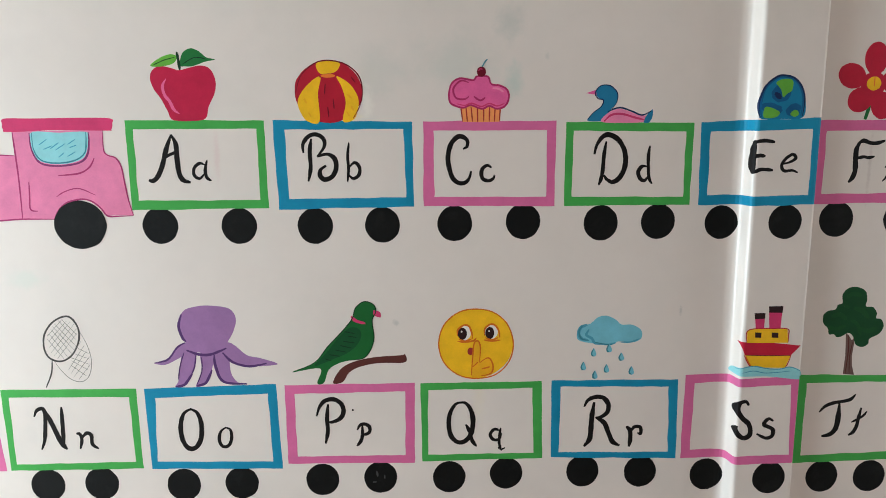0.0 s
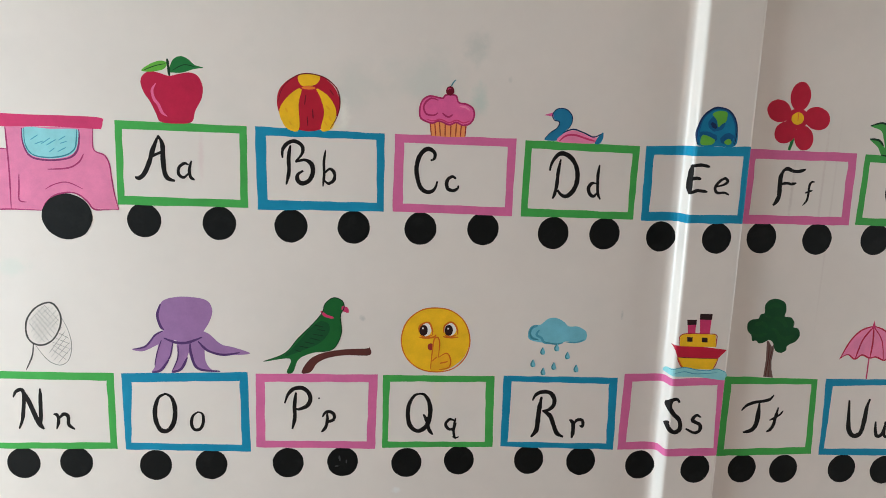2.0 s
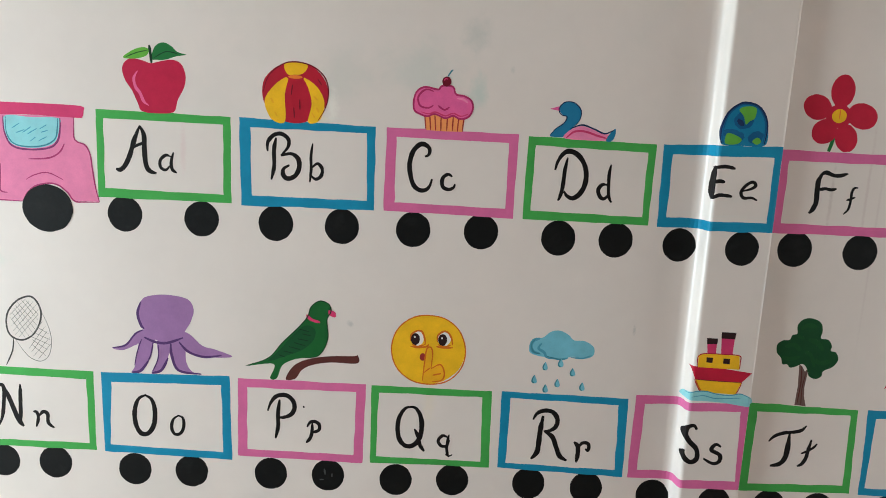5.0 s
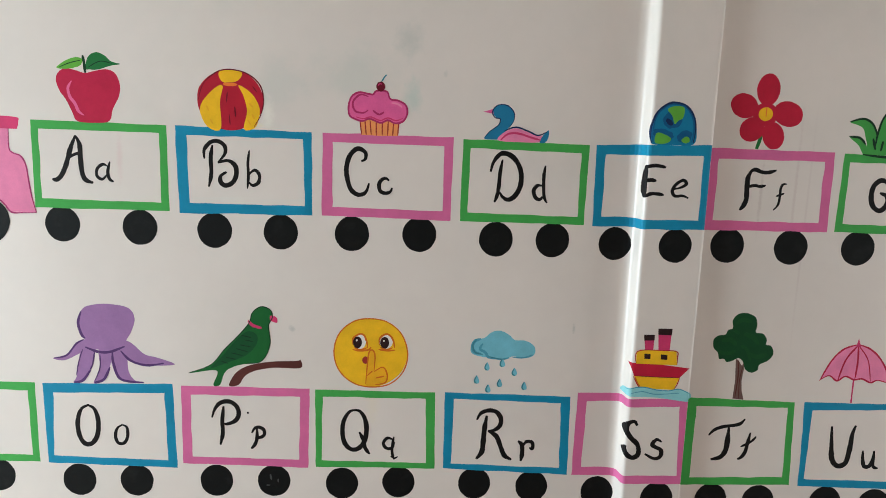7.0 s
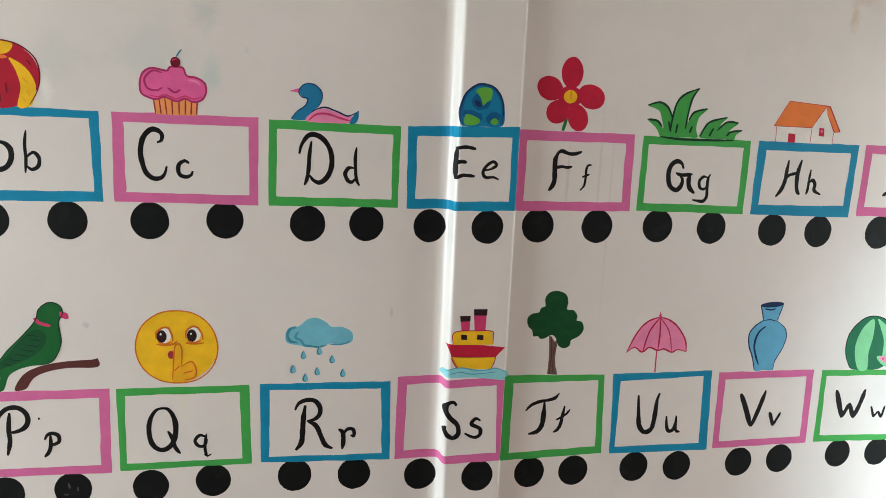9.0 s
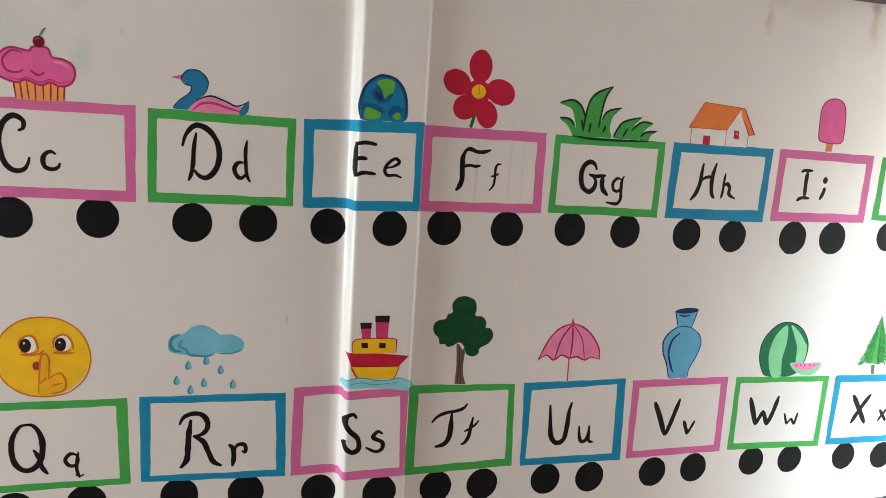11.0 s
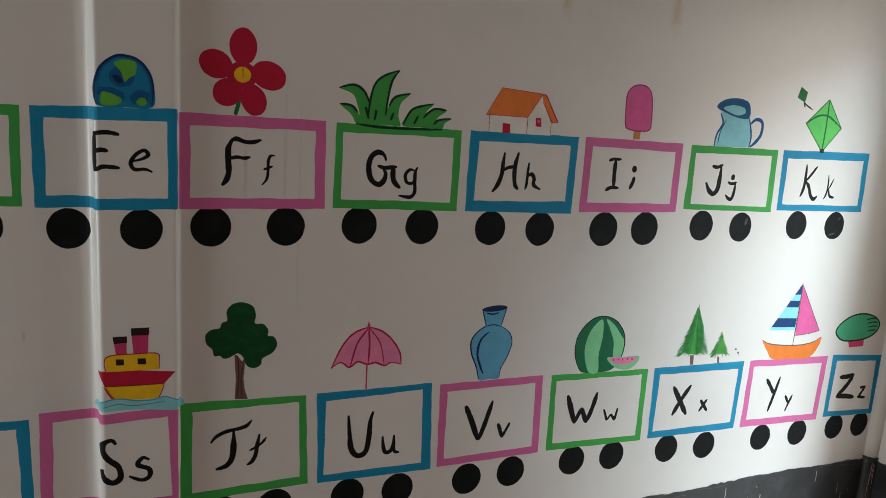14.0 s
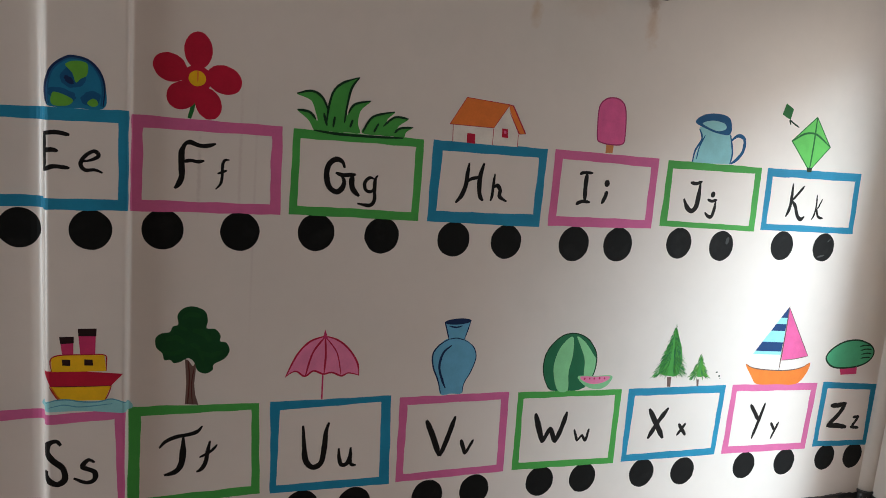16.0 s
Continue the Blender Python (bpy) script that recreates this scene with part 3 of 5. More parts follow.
SCUFF = paint("wheel_scuff", 66, 67, 68)
for pic, marks in ((wagon_j, ((2.690, 1.278, 6, 12, -15),)), (wagon_k, ((3.075, 1.236, 16, 3, 12), (3.100, 1.288, 8, 2, 40))), (wagon_p, ((-0.118, 0.572, 3, 9, 10), (-0.126, 0.548, 6, 2, 0), (-0.098, 0.562, 2, 6, 0)))):
    for along, up, wide, high, lean in marks:
        pic.oval("scuff", SCUFF, (along - pic.a) * 1000, (up - pic.z) * 1000, wide, high, lean, "grey rubbed spot", rough=0.12, n=18)

# ---- lettering and pictures, in millimetres from each thing's foot ----

engine = Picture("painted_engine", -0.856, 1.210, "hand-painted pink toy engine with teal window and black wheel", "wall painting", "pictures over the train wagons")
engine.fill("boiler", PINK_SOFT, [(-243, 242), (-192, 239), (-138, 235), (-136, 161), (-137, 76), (-192, 73), (-249, 72), (-238, 111), (-231, 160), (-233, 203)], False)
engine.fill("boiler_ring", CRIMSON, [(-271, 244), (-243, 242), (-234, 206), (-232, 160), (-239, 111), (-249, 72), (-274, 77), (-264, 117), (-256, 160), (-257, 208)], False)
engine.oval("boiler_front", TEAL_PALE, -286, 161, 29.0, 83.0)
engine.line("front_outline", TEAL_DARK, [(-272, 242), (-260, 214), (-258, 160), (-267, 106), (-279, 78), (-291, 86)], 3.5)
engine.line("front_mark", TEAL_DARK, [(-278, 197), (-285, 165), (-285, 133), (-285, 111)], 3.0)
engine.fill("cab", PINK_SOFT, [(-140, 295), (-33, 296), (79, 297), (77, 247), (85, 235), (106, 228), (118, 207), (123, 164), (128, 121), (138, 83), (74, 83), (59, 103), (34, 122), (7, 126), (-26, 116), (-49, 97), (-59, 76), (-138, 75), (-137, 172), (-138, 247)], False)
engine.fill("roof", CRIMSON, [(-157, 326), (-89, 326), (22, 327), (99, 325), (105, 313), (101, 298), (89, 295), (-39, 297), (-150, 293), (-162, 300), (-163, 313)])
engine_window = engine.fill("window", TEAL_PALE, [(-96, 291), (-28, 291), (41, 292), (42, 268), (31, 233), (3, 218), (-37, 213), (-77, 220), (-95, 242)])
engine.line("window_outline", MAGENTA_DARK, [(-100, 291), (-98, 250), (-80, 217), (-38, 209), (14, 216), (37, 236), (44, 270), (44, 292)], 4.8, parent=engine_window)
engine.line("window_inner_line", TEAL_DARK, [(-94, 291), (-93, 250), (-76, 223), (-37, 216), (6, 223), (31, 241), (37, 270), (38, 292)], 3.5, parent=engine_window)
engine.lines("window_marks", TEAL_MID, [([(-79, 261), (-59, 275)], 2.4), ([(-53, 251), (-30, 267)], 2.4), ([(-69, 250), (-47, 259)], 2.4), ([(-40, 248), (-15, 264)], 2.4), ([(-9, 262), (10, 274)], 2.4), ([(-34, 230), (-19, 242)], 2.4), ([(-12, 232), (9, 244)], 2.4), ([(-5, 254), (12, 260)], 2.4)], parent=engine_window)
engine.lines("outlines", MAGENTA, [([(-141, 293), (-139, 246), (-137, 172), (-138, 76)], 4.0), ([(-243, 242), (-192, 238), (-140, 235)], 3.0), ([(-274, 76), (-249, 72), (-192, 73), (-138, 76), (-59, 75)], 4.0), ([(79, 296), (78, 248), (86, 235), (106, 227), (118, 204), (123, 164), (129, 121), (138, 83)], 3.5), ([(138, 82), (104, 81), (74, 82), (57, 103), (34, 121), (7, 125), (-26, 116), (-48, 97), (-58, 78)], 4.0)])
engine.line("crease_line", MAGENTA, [(-217, 209), (-211, 161), (-222, 106)], 4.2)
engine.line("crease_line", MAGENTA, [(-113, 170), (-115, 134), (-116, 101), (-98, 96)], 3.5)
engine.line("crease_line", MAGENTA, [(-40, 185), (12, 190), (40, 206), (53, 228)], 4.2)
engine.line("crease_line", MAGENTA, [(-49, 132), (-24, 146), (9, 152), (48, 135)], 2.8)
engine.oval("wheel", BLACK, 4, 60, 65.0, 62.0)
wagon_a.lines("capital_letter", INK, [([(-62, 275), (-76, 240), (-88, 201), (-101, 173), (-114, 161), (-125, 163)], 12.5), ([(-63, 276), (-52, 253), (-51, 215), (-48, 179), (-39, 162), (-21, 156)], 12.5), ([(-85, 217), (-68, 226), (-48, 234)], 8.0)], taper=0.38)
wagon_a.lines("small_letter", INK, [([(16, 200), (4, 204), (-10, 192), (-11, 174), (2, 166), (15, 178)], 8.5), ([(23, 212), (17, 187), (20, 168), (31, 160)], 8.5)], taper=0.38)

apple = Picture("painted_apple", -0.557, 1.529, "painted glossy red apple with two green leaves", "wall painting", "pictures over the train wagons")
apple.fill("body", RED_APPLE, [(-94, 101), (-88, 120), (-70, 131), (-43, 127), (-22, 121), (-1, 126), (31, 132), (54, 123), (65, 95), (61, 65), (45, 34), (35, 4), (0, -2), (-45, 1), (-57, 23), (-71, 53), (-86, 75)])
apple.line("highlight", ROSE, [(-55, 101), (-65, 83), (-61, 61), (-50, 46), (-41, 26), (-28, 16)], 7.7, taper=0.2)
apple.fill("leaf", GREEN_LEAF, [(-91, 132), (-68, 150), (-42, 159), (-26, 154), (-34, 138), (-65, 130)])
apple.fill("leaf", GREEN_DEEP, [(-20, 133), (-11, 162), (9, 173), (29, 166), (45, 152), (67, 146), (43, 141), (13, 131), (-7, 130)])
apple.lines("leaf_veins", GREEN_DARK, [([(-85, 133), (-57, 145), (-30, 152)], 2.1), ([(-13, 135), (17, 151), (47, 147)], 2.1)])
apple.line("stem", GREEN_DARK, [(-25, 165), (-22, 144), (-20, 121)], 7.2)
wagon_b.lines("capital_letter", INK, [([(-84, 266), (-89, 233), (-88, 194), (-95, 158)], 10.3), ([(-105, 230), (-105, 253), (-90, 272), (-70, 276), (-53, 264), (-53, 244), (-71, 221)], 10.3), ([(-71, 221), (-45, 227), (-27, 215), (-24, 192), (-34, 171), (-52, 163), (-64, 171), (-64, 187), (-49, 198)], 12.0)], taper=0.38)
wagon_b.lines("small_letter", INK, [([(10, 256), (6, 223), (7, 189), (4, 156)], 7.4), ([(8, 193), (23, 205), (35, 193), (33, 174), (19, 165), (8, 173)], 9.1)], taper=0.38)

ball = Picture("painted_ball", -0.217, 1.520, "painted red and yellow striped beach ball", "wall painting", "pictures over the train wagons")
ball.oval("body", RED_DEEP, 1, 76, 84.0, 76.0)
ball.fill("panel", YELLOW, [(-27, 144), (1, 150), (31, 145), (19, 124), (-17, 120)])
ball.fill("panel", YELLOW, [(-17, 111), (-25, 71), (-24, 3), (-56, 6), (-74, 37), (-74, 60), (-58, 85), (-34, 107)])
ball.fill("panel", YELLOW, [(22, 114), (53, 96), (73, 65), (74, 37), (62, 8), (35, 4), (43, 50), (34, 88)])
ball.line("seam", RED_DEEP, [(-20, 114), (1, 119), (22, 115), (1, 108)], 3.2, True)
ball.oval("panel", ORANGE, 1, 115, 18.0, 4.5)
ball.line("outline", MAROON, [(-80, 74), (-66, 115), (-33, 144), (1, 152), (44, 143), (76, 116), (85, 79), (78, 42), (60, 10)], 3.2)
ball.lines("smudges", YELLOW_DEEP, [([(48, 70), (58, 60)], 5.0), ([(56, 42), (62, 30)], 5.0), ([(44, 28), (52, 16)], 4.0), ([(-60, 60), (-54, 48)], 5.0), ([(-50, 26), (-44, 16)], 4.0)])
ball.lines("smudges", MAROON, [([(-6, 96), (-9, 70)], 3.0), ([(12, 60), (14, 34)], 3.0), ([(-2, 40), (0, 14)], 3.0), ([(58, 112), (68, 98)], 3.0)])
wagon_c.lines("capital_letter", INK, [([(-68, 234), (-58, 240), (-57, 255), (-70, 265), (-84, 263), (-99, 245), (-106, 216), (-104, 191), (-95, 162), (-79, 148), (-62, 149), (-52, 160), (-47, 178)], 12.3)], taper=0.38)
wagon_c.lines("small_letter", INK, [([(5, 186), (-5, 192), (-17, 185), (-21, 172), (-17, 158), (-3, 153), (9, 158), (13, 168)], 9.9)], taper=0.38)

cupcake = Picture("painted_cupcake", 0.163, 1.519, "painted cupcake with pink frosting, orange case and cherry", "wall painting", "pictures over the train wagons")
cupcake.fill("case", ORANGE_PALE, [(-52, 43), (1, 41), (53, 39), (48, 1), (1, 0), (-45, 1)], False)
cupcake.lines("case_pleats", RED_BROWN, [([(-50, 41), (-45, 2)], 3.2), ([(-37, 40), (-33, 1)], 3.2), ([(-24, 40), (-20, 1)], 3.2), ([(-8, 39), (-7, 0)], 3.2), ([(8, 40), (8, 1)], 3.2), ([(23, 39), (22, 1)], 3.2), ([(37, 39), (35, 1)], 3.2), ([(50, 38), (48, 2)], 3.2)])
cupcake.fill("frosting", PINK_HOT, [(-58, 39), (-76, 49), (-79, 72), (-72, 96), (-53, 108), (-29, 105), (-17, 104), (-8, 113), (18, 112), (27, 94), (49, 90), (67, 79), (71, 58), (61, 39), (41, 33), (22, 40), (3, 33), (-24, 42), (-42, 36)])
cupcake.line("frosting_outline", FROSTING_LINE, [(-58, 39), (-76, 49), (-79, 72), (-72, 96), (-53, 108), (-29, 105), (-17, 104), (-8, 113), (18, 112), (27, 94), (49, 90), (67, 79), (71, 58), (61, 39), (41, 33), (22, 40), (3, 33), (-24, 42), (-42, 36)], 4.6, True)
cupcake.lines("swirls", FROSTING_LINE, [([(-29, 98), (-50, 102), (-68, 83), (-62, 61), (-41, 57), (-29, 64)], 4.8), ([(-17, 64), (-1, 54), (12, 61)], 4.8)])
cupcake.oval("cherry", MAROON, 2, 124, 11.5, 12.5)
cupcake.line("cherry_glint", CRIMSON, [(-5, 126), (-1, 131), (5, 130)], 3.0)
cupcake.line("frosting_shade", CRIMSON, [(-60, 46), (-40, 42), (-22, 47), (2, 39), (22, 46), (42, 40), (60, 46)], 3.6)
cupcake.line("frosting_glint", PINK_LIGHT, [(30, 84), (46, 82), (58, 74)], 5.0)
cupcake.line("cherry_stem", TEAL_DARK, [(4, 136), (11, 148), (17, 154)], 3.5)
wagon_d.lines("capital_letter", INK, [([(-59, 254), (-64, 220), (-66, 183), (-70, 158), (-76, 142)], 10.3), ([(-89, 221), (-83, 245), (-68, 266), (-51, 270), (-30, 259), (-14, 236), (-8, 209), (-11, 182), (-23, 160), (-39, 150), (-54, 156), (-63, 168)], 13.0)], taper=0.38)
wagon_d.lines("small_letter", INK, [([(48, 189), (35, 189), (26, 175), (32, 158), (43, 153), (53, 164)], 9.7), ([(54, 242), (51, 217), (52, 185), (55, 159), (63, 144)], 8.9)], taper=0.38)

duck = Picture("painted_duck", 0.517, 1.516, "painted blue duck with pink wing, plain flat shapes", "wall painting", "pictures over the train wagons")
duck.fill("body", BLUE_MID, [(-63, 74), (-51, 91), (-26, 91), (-8, 73), (-9, 51), (-24, 31), (-36, 12), (-46, 4), (-82, 5), (-71, 22), (-50, 38), (-43, 56), (-55, 61)])
duck.fill("beak", PINK_HOT, [(-88, 73), (-63, 81), (-61, 69)], False)
duck.fill("wing", PINK_LIGHT, [(-46, 2), (-33, 22), (-5, 34), (23, 28), (51, 17), (78, 16), (61, 1), (8, -1)])
duck.fill("tail", BLUE_MID, [(62, 0), (67, 14), (83, 32), (84, 15), (76, 0)])
duck.line("wing_outline", NAVY, [(-32, 26), (-2, 37), (30, 28), (57, 18), (80, 28)], 4.2)
duck.line("wing_mark", CRIMSON, [(-40, 3), (-21, 19), (6, 21), (39, 12), (64, 6)], 5.6)
duck.line("outline", NAVY, [(-81, 8), (-69, 24), (-48, 40), (-43, 56), (-57, 60), (-64, 74), (-51, 91), (-26, 91), (-8, 73), (-9, 51), (-21, 33)], 2.8)
wagon_n.lines("capital_letter", INK, [([(-100, 240), (-92, 257), (-77, 263), (-71, 248), (-74, 209), (-79, 174), (-89, 147)], 10.3), ([(-70, 257), (-54, 215), (-37, 168), (-22, 146)], 13.1), ([(-27, 267), (-28, 226), (-29, 190), (-30, 156)], 10.8)], taper=0.38)
wagon_n.lines("small_letter", INK, [([(5, 191), (15, 188), (18, 171), (12, 146)], 9.1), ([(19, 177), (32, 191), (44, 185), (45, 160), (61, 146)], 10.3)], taper=0.38)

net = Picture("painted_net", -0.980, 0.838, "thinly outlined grey hoop net drawn on the wall", "wall painting", "pictures over the train wagons")
net.lines("bag", GREY_LINE, [([(98, 153), (115, 114), (122, 71), (113, 32), (91, 15), (63, 24), (41, 49), (27, 72)], 1.9)])
net.lines("mesh_lines", GREY_LINE, [([(26, 160), (73, 92)], 1.3), ([(35, 176), (85, 114)], 1.3), ([(14, 134), (52, 79)], 1.3), ([(56, 185), (91, 143)], 1.3), ([(68, 181), (17, 126)], 1.3), ([(87, 173), (21, 96)], 1.3), ([(91, 147), (35, 79)], 1.3), ([(64, 84), (115, 63)], 1.3), ([(67, 62), (105, 31)], 1.3), ([(107, 114), (61, 49)], 1.3), ([(119, 84), (72, 28)], 1.3), ([(100, 126), (68, 84)], 1.3)])
net.lines("mesh_lines", GREY_LINE, [([(20, 148), (62, 84)], 1.2), ([(46, 184), (88, 130)], 1.2), ([(30, 168), (80, 103)], 1.2), ([(78, 180), (18, 110)], 1.2), ([(92, 160), (26, 86)], 1.2), ([(58, 186), (14, 140)], 1.2), ([(70, 74), (110, 48)], 1.2), ([(76, 94), (119, 76)], 1.2), ([(112, 100), (66, 38)], 1.2), ([(121, 66), (84, 20)], 1.2), ([(88, 108), (116, 92)], 1.2)])
net.line("hoop", GREY_DARK, [(73, 193), (36, 181), (9, 147), (4, 109), (15, 82), (43, 72), (73, 88), (94, 126), (95, 164)], 4.8, True)
net.line("handle", GREY_DARK, [(21, 75), (16, 40), (-2, 0)], 4.0)
wagon_o.lines("capital_letter", INK, [([(-58, 262), (-80, 249), (-91, 213), (-88, 174), (-74, 150), (-54, 152), (-39, 178), (-36, 218), (-45, 250), (-64, 262)], 13.1)], taper=0.38)
wagon_o.lines("small_letter", INK, [([(29, 207), (14, 195), (9, 171), (17, 153), (33, 155), (42, 175), (40, 200), (25, 207)], 9.3)], taper=0.38)

octopus = Picture("painted_octopus", -0.553, 0.835, "flat purple octopus silhouette painted with curling arms", "wall painting", "pictures over the train wagons")
octopus.fill("arm", PURPLE, [(-58, 120), (-81, 107), (-107, 75), (-144, 66), (-116, 60), (-81, 76), (-56, 91), (-41, 107)])
octopus.fill("arm", PURPLE, [(-64, 97), (-77, 58), (-84, 15), (-93, -1), (-69, 3), (-47, 33), (-34, 76), (-31, 99)])
octopus.fill("arm", PURPLE, [(-21, 93), (-21, 41), (-39, -1), (-12, 7), (6, 46), (14, 93)])
octopus.fill("arm", PURPLE, [(10, 89), (15, 39), (35, 10), (96, 3), (72, 8), (55, 36), (49, 94)])
octopus.fill("arm", PURPLE, [(33, 102), (62, 64), (104, 52), (179, 56), (134, 74), (99, 83), (67, 112), (46, 119)])
octopus.fill("head", PURPLE, [(-60, 204), (-27, 217), (13, 219), (60, 210), (76, 183), (68, 149), (51, 119), (42, 98), (3, 89), (-41, 99), (-61, 127), (-73, 165)])
octopus.lines("shade_lines", PURPLE_DARK, [([(-64, 197), (-73, 165), (-65, 133), (-56, 123)], 7.2), ([(-59, 120), (-81, 107), (-107, 75), (-142, 66)], 4.8), ([(-57, 99), (-25, 87), (7, 87), (47, 103)], 7.2), ([(-46, 35), (-68, 5), (-92, -1)], 7.2), ([(-33, 89), (-39, 54), (-48, 33)], 4.0), ([(6, 44), (-12, 9), (-37, 0)], 7.2), ([(14, 85), (16, 55), (34, 11), (95, 3)], 7.2), ([(36, 91), (62, 64), (104, 52), (150, 59)], 6.4), ([(-64, 93), (-76, 58), (-84, 19)], 3.2), ([(-19, 80), (-21, 41), (-36, 4)], 3.2)])
wagon_p.lines("capital_letter", INK, [([(-59, 261), (-63, 219), (-62, 184), (-69, 148)], 11.4), ([(-91, 227), (-82, 253), (-66, 271), (-42, 274), (-24, 261), (-18, 240), (-27, 220), (-48, 210), (-60, 210)], 12.0)], taper=0.38)
wagon_p.lines("small_letter", INK, [([(31, 199), (31, 172), (26, 153), (15, 139)], 9.7), ([(17, 185), (25, 199), (38, 202), (50, 194), (50, 179), (38, 172), (29, 172)], 9.7)], taper=0.38)
wagon_p.oval("letter_dot", INK, 7, 243, 2.5, 3.0)

parrot = Picture("painted_parrot", -0.187, 0.837, "flat green parrot silhouette with red collar on brown branch", "wall painting", "pictures over the train wagons")
parrot.fill("branch", BROWN, [(-43, -1), (-23, 36), (13, 57), (72, 69), (141, 73), (149, 78), (150, 53), (81, 52), (31, 43), (1, 27), (-17, 1)])
parrot.fill("body", GREEN_PARROT, [(14, 175), (22, 204), (45, 221), (69, 213), (75, 193), (65, 169), (69, 124), (60, 91), (41, 67), (4, 61), (-27, 53), (-53, 36), (-67, 0), (-85, 0), (-76, 40), (-151, 31), (-90, 57), (-54, 100), (-13, 143)])
parrot.fill("wing", GREEN_WING, [(9, 152), (33, 143), (32, 116), (5, 86), (-36, 67), (-90, 48), (-54, 88), (-22, 128)])
parrot.lines("feathers", GREEN_DARK, [([(0, 128), (23, 124)], 2.7), ([(-13, 114), (18, 109)], 2.7), ([(-22, 103), (9, 95)], 2.7), ([(-36, 91), (-5, 84)], 2.7), ([(-50, 78), (-23, 73)], 2.7), ([(-63, 67), (-45, 61)], 2.7), ([(-9, 141), (18, 135)], 2.7)])
parrot.line("collar", CRIMSON, [(10, 182), (23, 169), (47, 162)], 8.0)
parrot.fill("beak", CRIMSON, [(70, 197), (86, 192), (87, 178), (70, 184)])
parrot.line("outline", GREEN_DARK, [(-151, 31), (-90, 57), (-54, 100), (-13, 143), (13, 176), (22, 204), (45, 221), (69, 213), (75, 193), (65, 169), (69, 124), (60, 91), (41, 67), (4, 61)], 2.7)
wagon_q.lines("capital_letter", INK, [([(-49, 257), (-72, 253), (-88, 227), (-92, 195), (-86, 162), (-68, 143), (-47, 146), (-31, 168), (-26, 204), (-32, 235), (-45, 254), (-59, 257)], 13.1), ([(-46, 194), (-34, 171), (-29, 148), (-16, 129)], 10.8)], taper=0.38)
wagon_q.lines("small_letter", INK, [([(50, 172), (33, 178), (21, 163), (30, 148), (45, 149), (52, 167)], 9.1), ([(50, 182), (46, 157), (46, 135), (52, 115)], 8.0), ([(42, 125), (52, 119), (62, 124)], 4.6)], taper=0.38)

emoji = Picture("painted_smiley", 0.154, 0.840, "round yellow painted smiley face with orange outline", "wall painting", "pictures over the train wagons")
emoji.oval("face", YELLOW, -2, 98, 99.5, 96.0)
emoji.line("outline", ORANGE_DARK, [(-101, 98), (-87, 150), (-49, 184), (-4, 193), (43, 184), (81, 151), (98, 98), (87, 47), (51, 11), (0, 1), (-49, 12), (-87, 47)], 3.6, True)
emoji_eye_white = emoji.oval("eye_white", WHITE, -32, 128, 16.5, 20.0)
emoji.oval("pupil", BROWN_DARK, -38, 126, 12.0, 16.5, parent=emoji_eye_white)
emoji.oval("eye_glint", WHITE, -40, 132, 2.5, 3.0, parent=emoji_eye_white)
emoji_eye_white = emoji.oval("eye_white", WHITE, 39, 130, 17.5, 19.5)
emoji.oval("pupil", BROWN_DARK, 35, 127, 12.0, 16.5, parent=emoji_eye_white)
emoji.oval("eye_glint", WHITE, 33, 132, 2.5, 2.5, parent=emoji_eye_white)
emoji.lines("eye_lines", ORANGE_DARK, [([(-48, 112), (-31, 106), (-12, 112)], 4.0), ([(23, 114), (40, 108), (58, 114)], 4.0), ([(-51, 106), (-33, 103), (-9, 106), (-1, 114)], 5.0), ([(19, 108), (40, 105), (64, 107)], 5.0), ([(-51, 120), (-50, 137), (-35, 149), (-21, 147), (-13, 128), (-11, 112)], 5.0), ([(21, 120), (22, 139), (37, 151), (50, 147), (59, 132), (62, 114)], 5.0)])
emoji.oval("mouth_mark", RED_BROWN, -16, 77, 8.5, 10.5)
emoji.fill("raised_mark", YELLOW_DEEP, [(-14, 8), (-10, 69), (-3, 103), (8, 99), (10, 50), (34, 56), (42, 37), (37, 13), (13, 6)])
emoji.lines("orange_marks", ORANGE_DARK, [([(-14, 10), (-10, 69), (-6, 100), (4, 105), (10, 88), (8, 47)], 4.0), ([(8, 45), (32, 58), (44, 37), (39, 15), (12, 8)], 4.0), ([(13, 27), (36, 33)], 4.0), ([(-11, 33), (4, 47)], 3.2)])
wagon_r.lines("capital_letter", INK, [([(-58, 248), (-63, 209), (-65, 170), (-68, 141), (-83, 120)], 14.2), ([(-85, 235), (-75, 254), (-54, 263), (-32, 259), (-19, 240), (-21, 219), (-36, 206), (-54, 203)], 12.5), ([(-52, 203), (-29, 188), (-16, 158), (-4, 132), (16, 120)], 13.1)], taper=0.38)
wagon_r.lines("small_letter", INK, [([(32, 176), (43, 164), (45, 139), (42, 116)], 12.0), ([(44, 156), (54, 173), (69, 174), (74, 164), (72, 153), (64, 157)], 10.3)], taper=0.38)

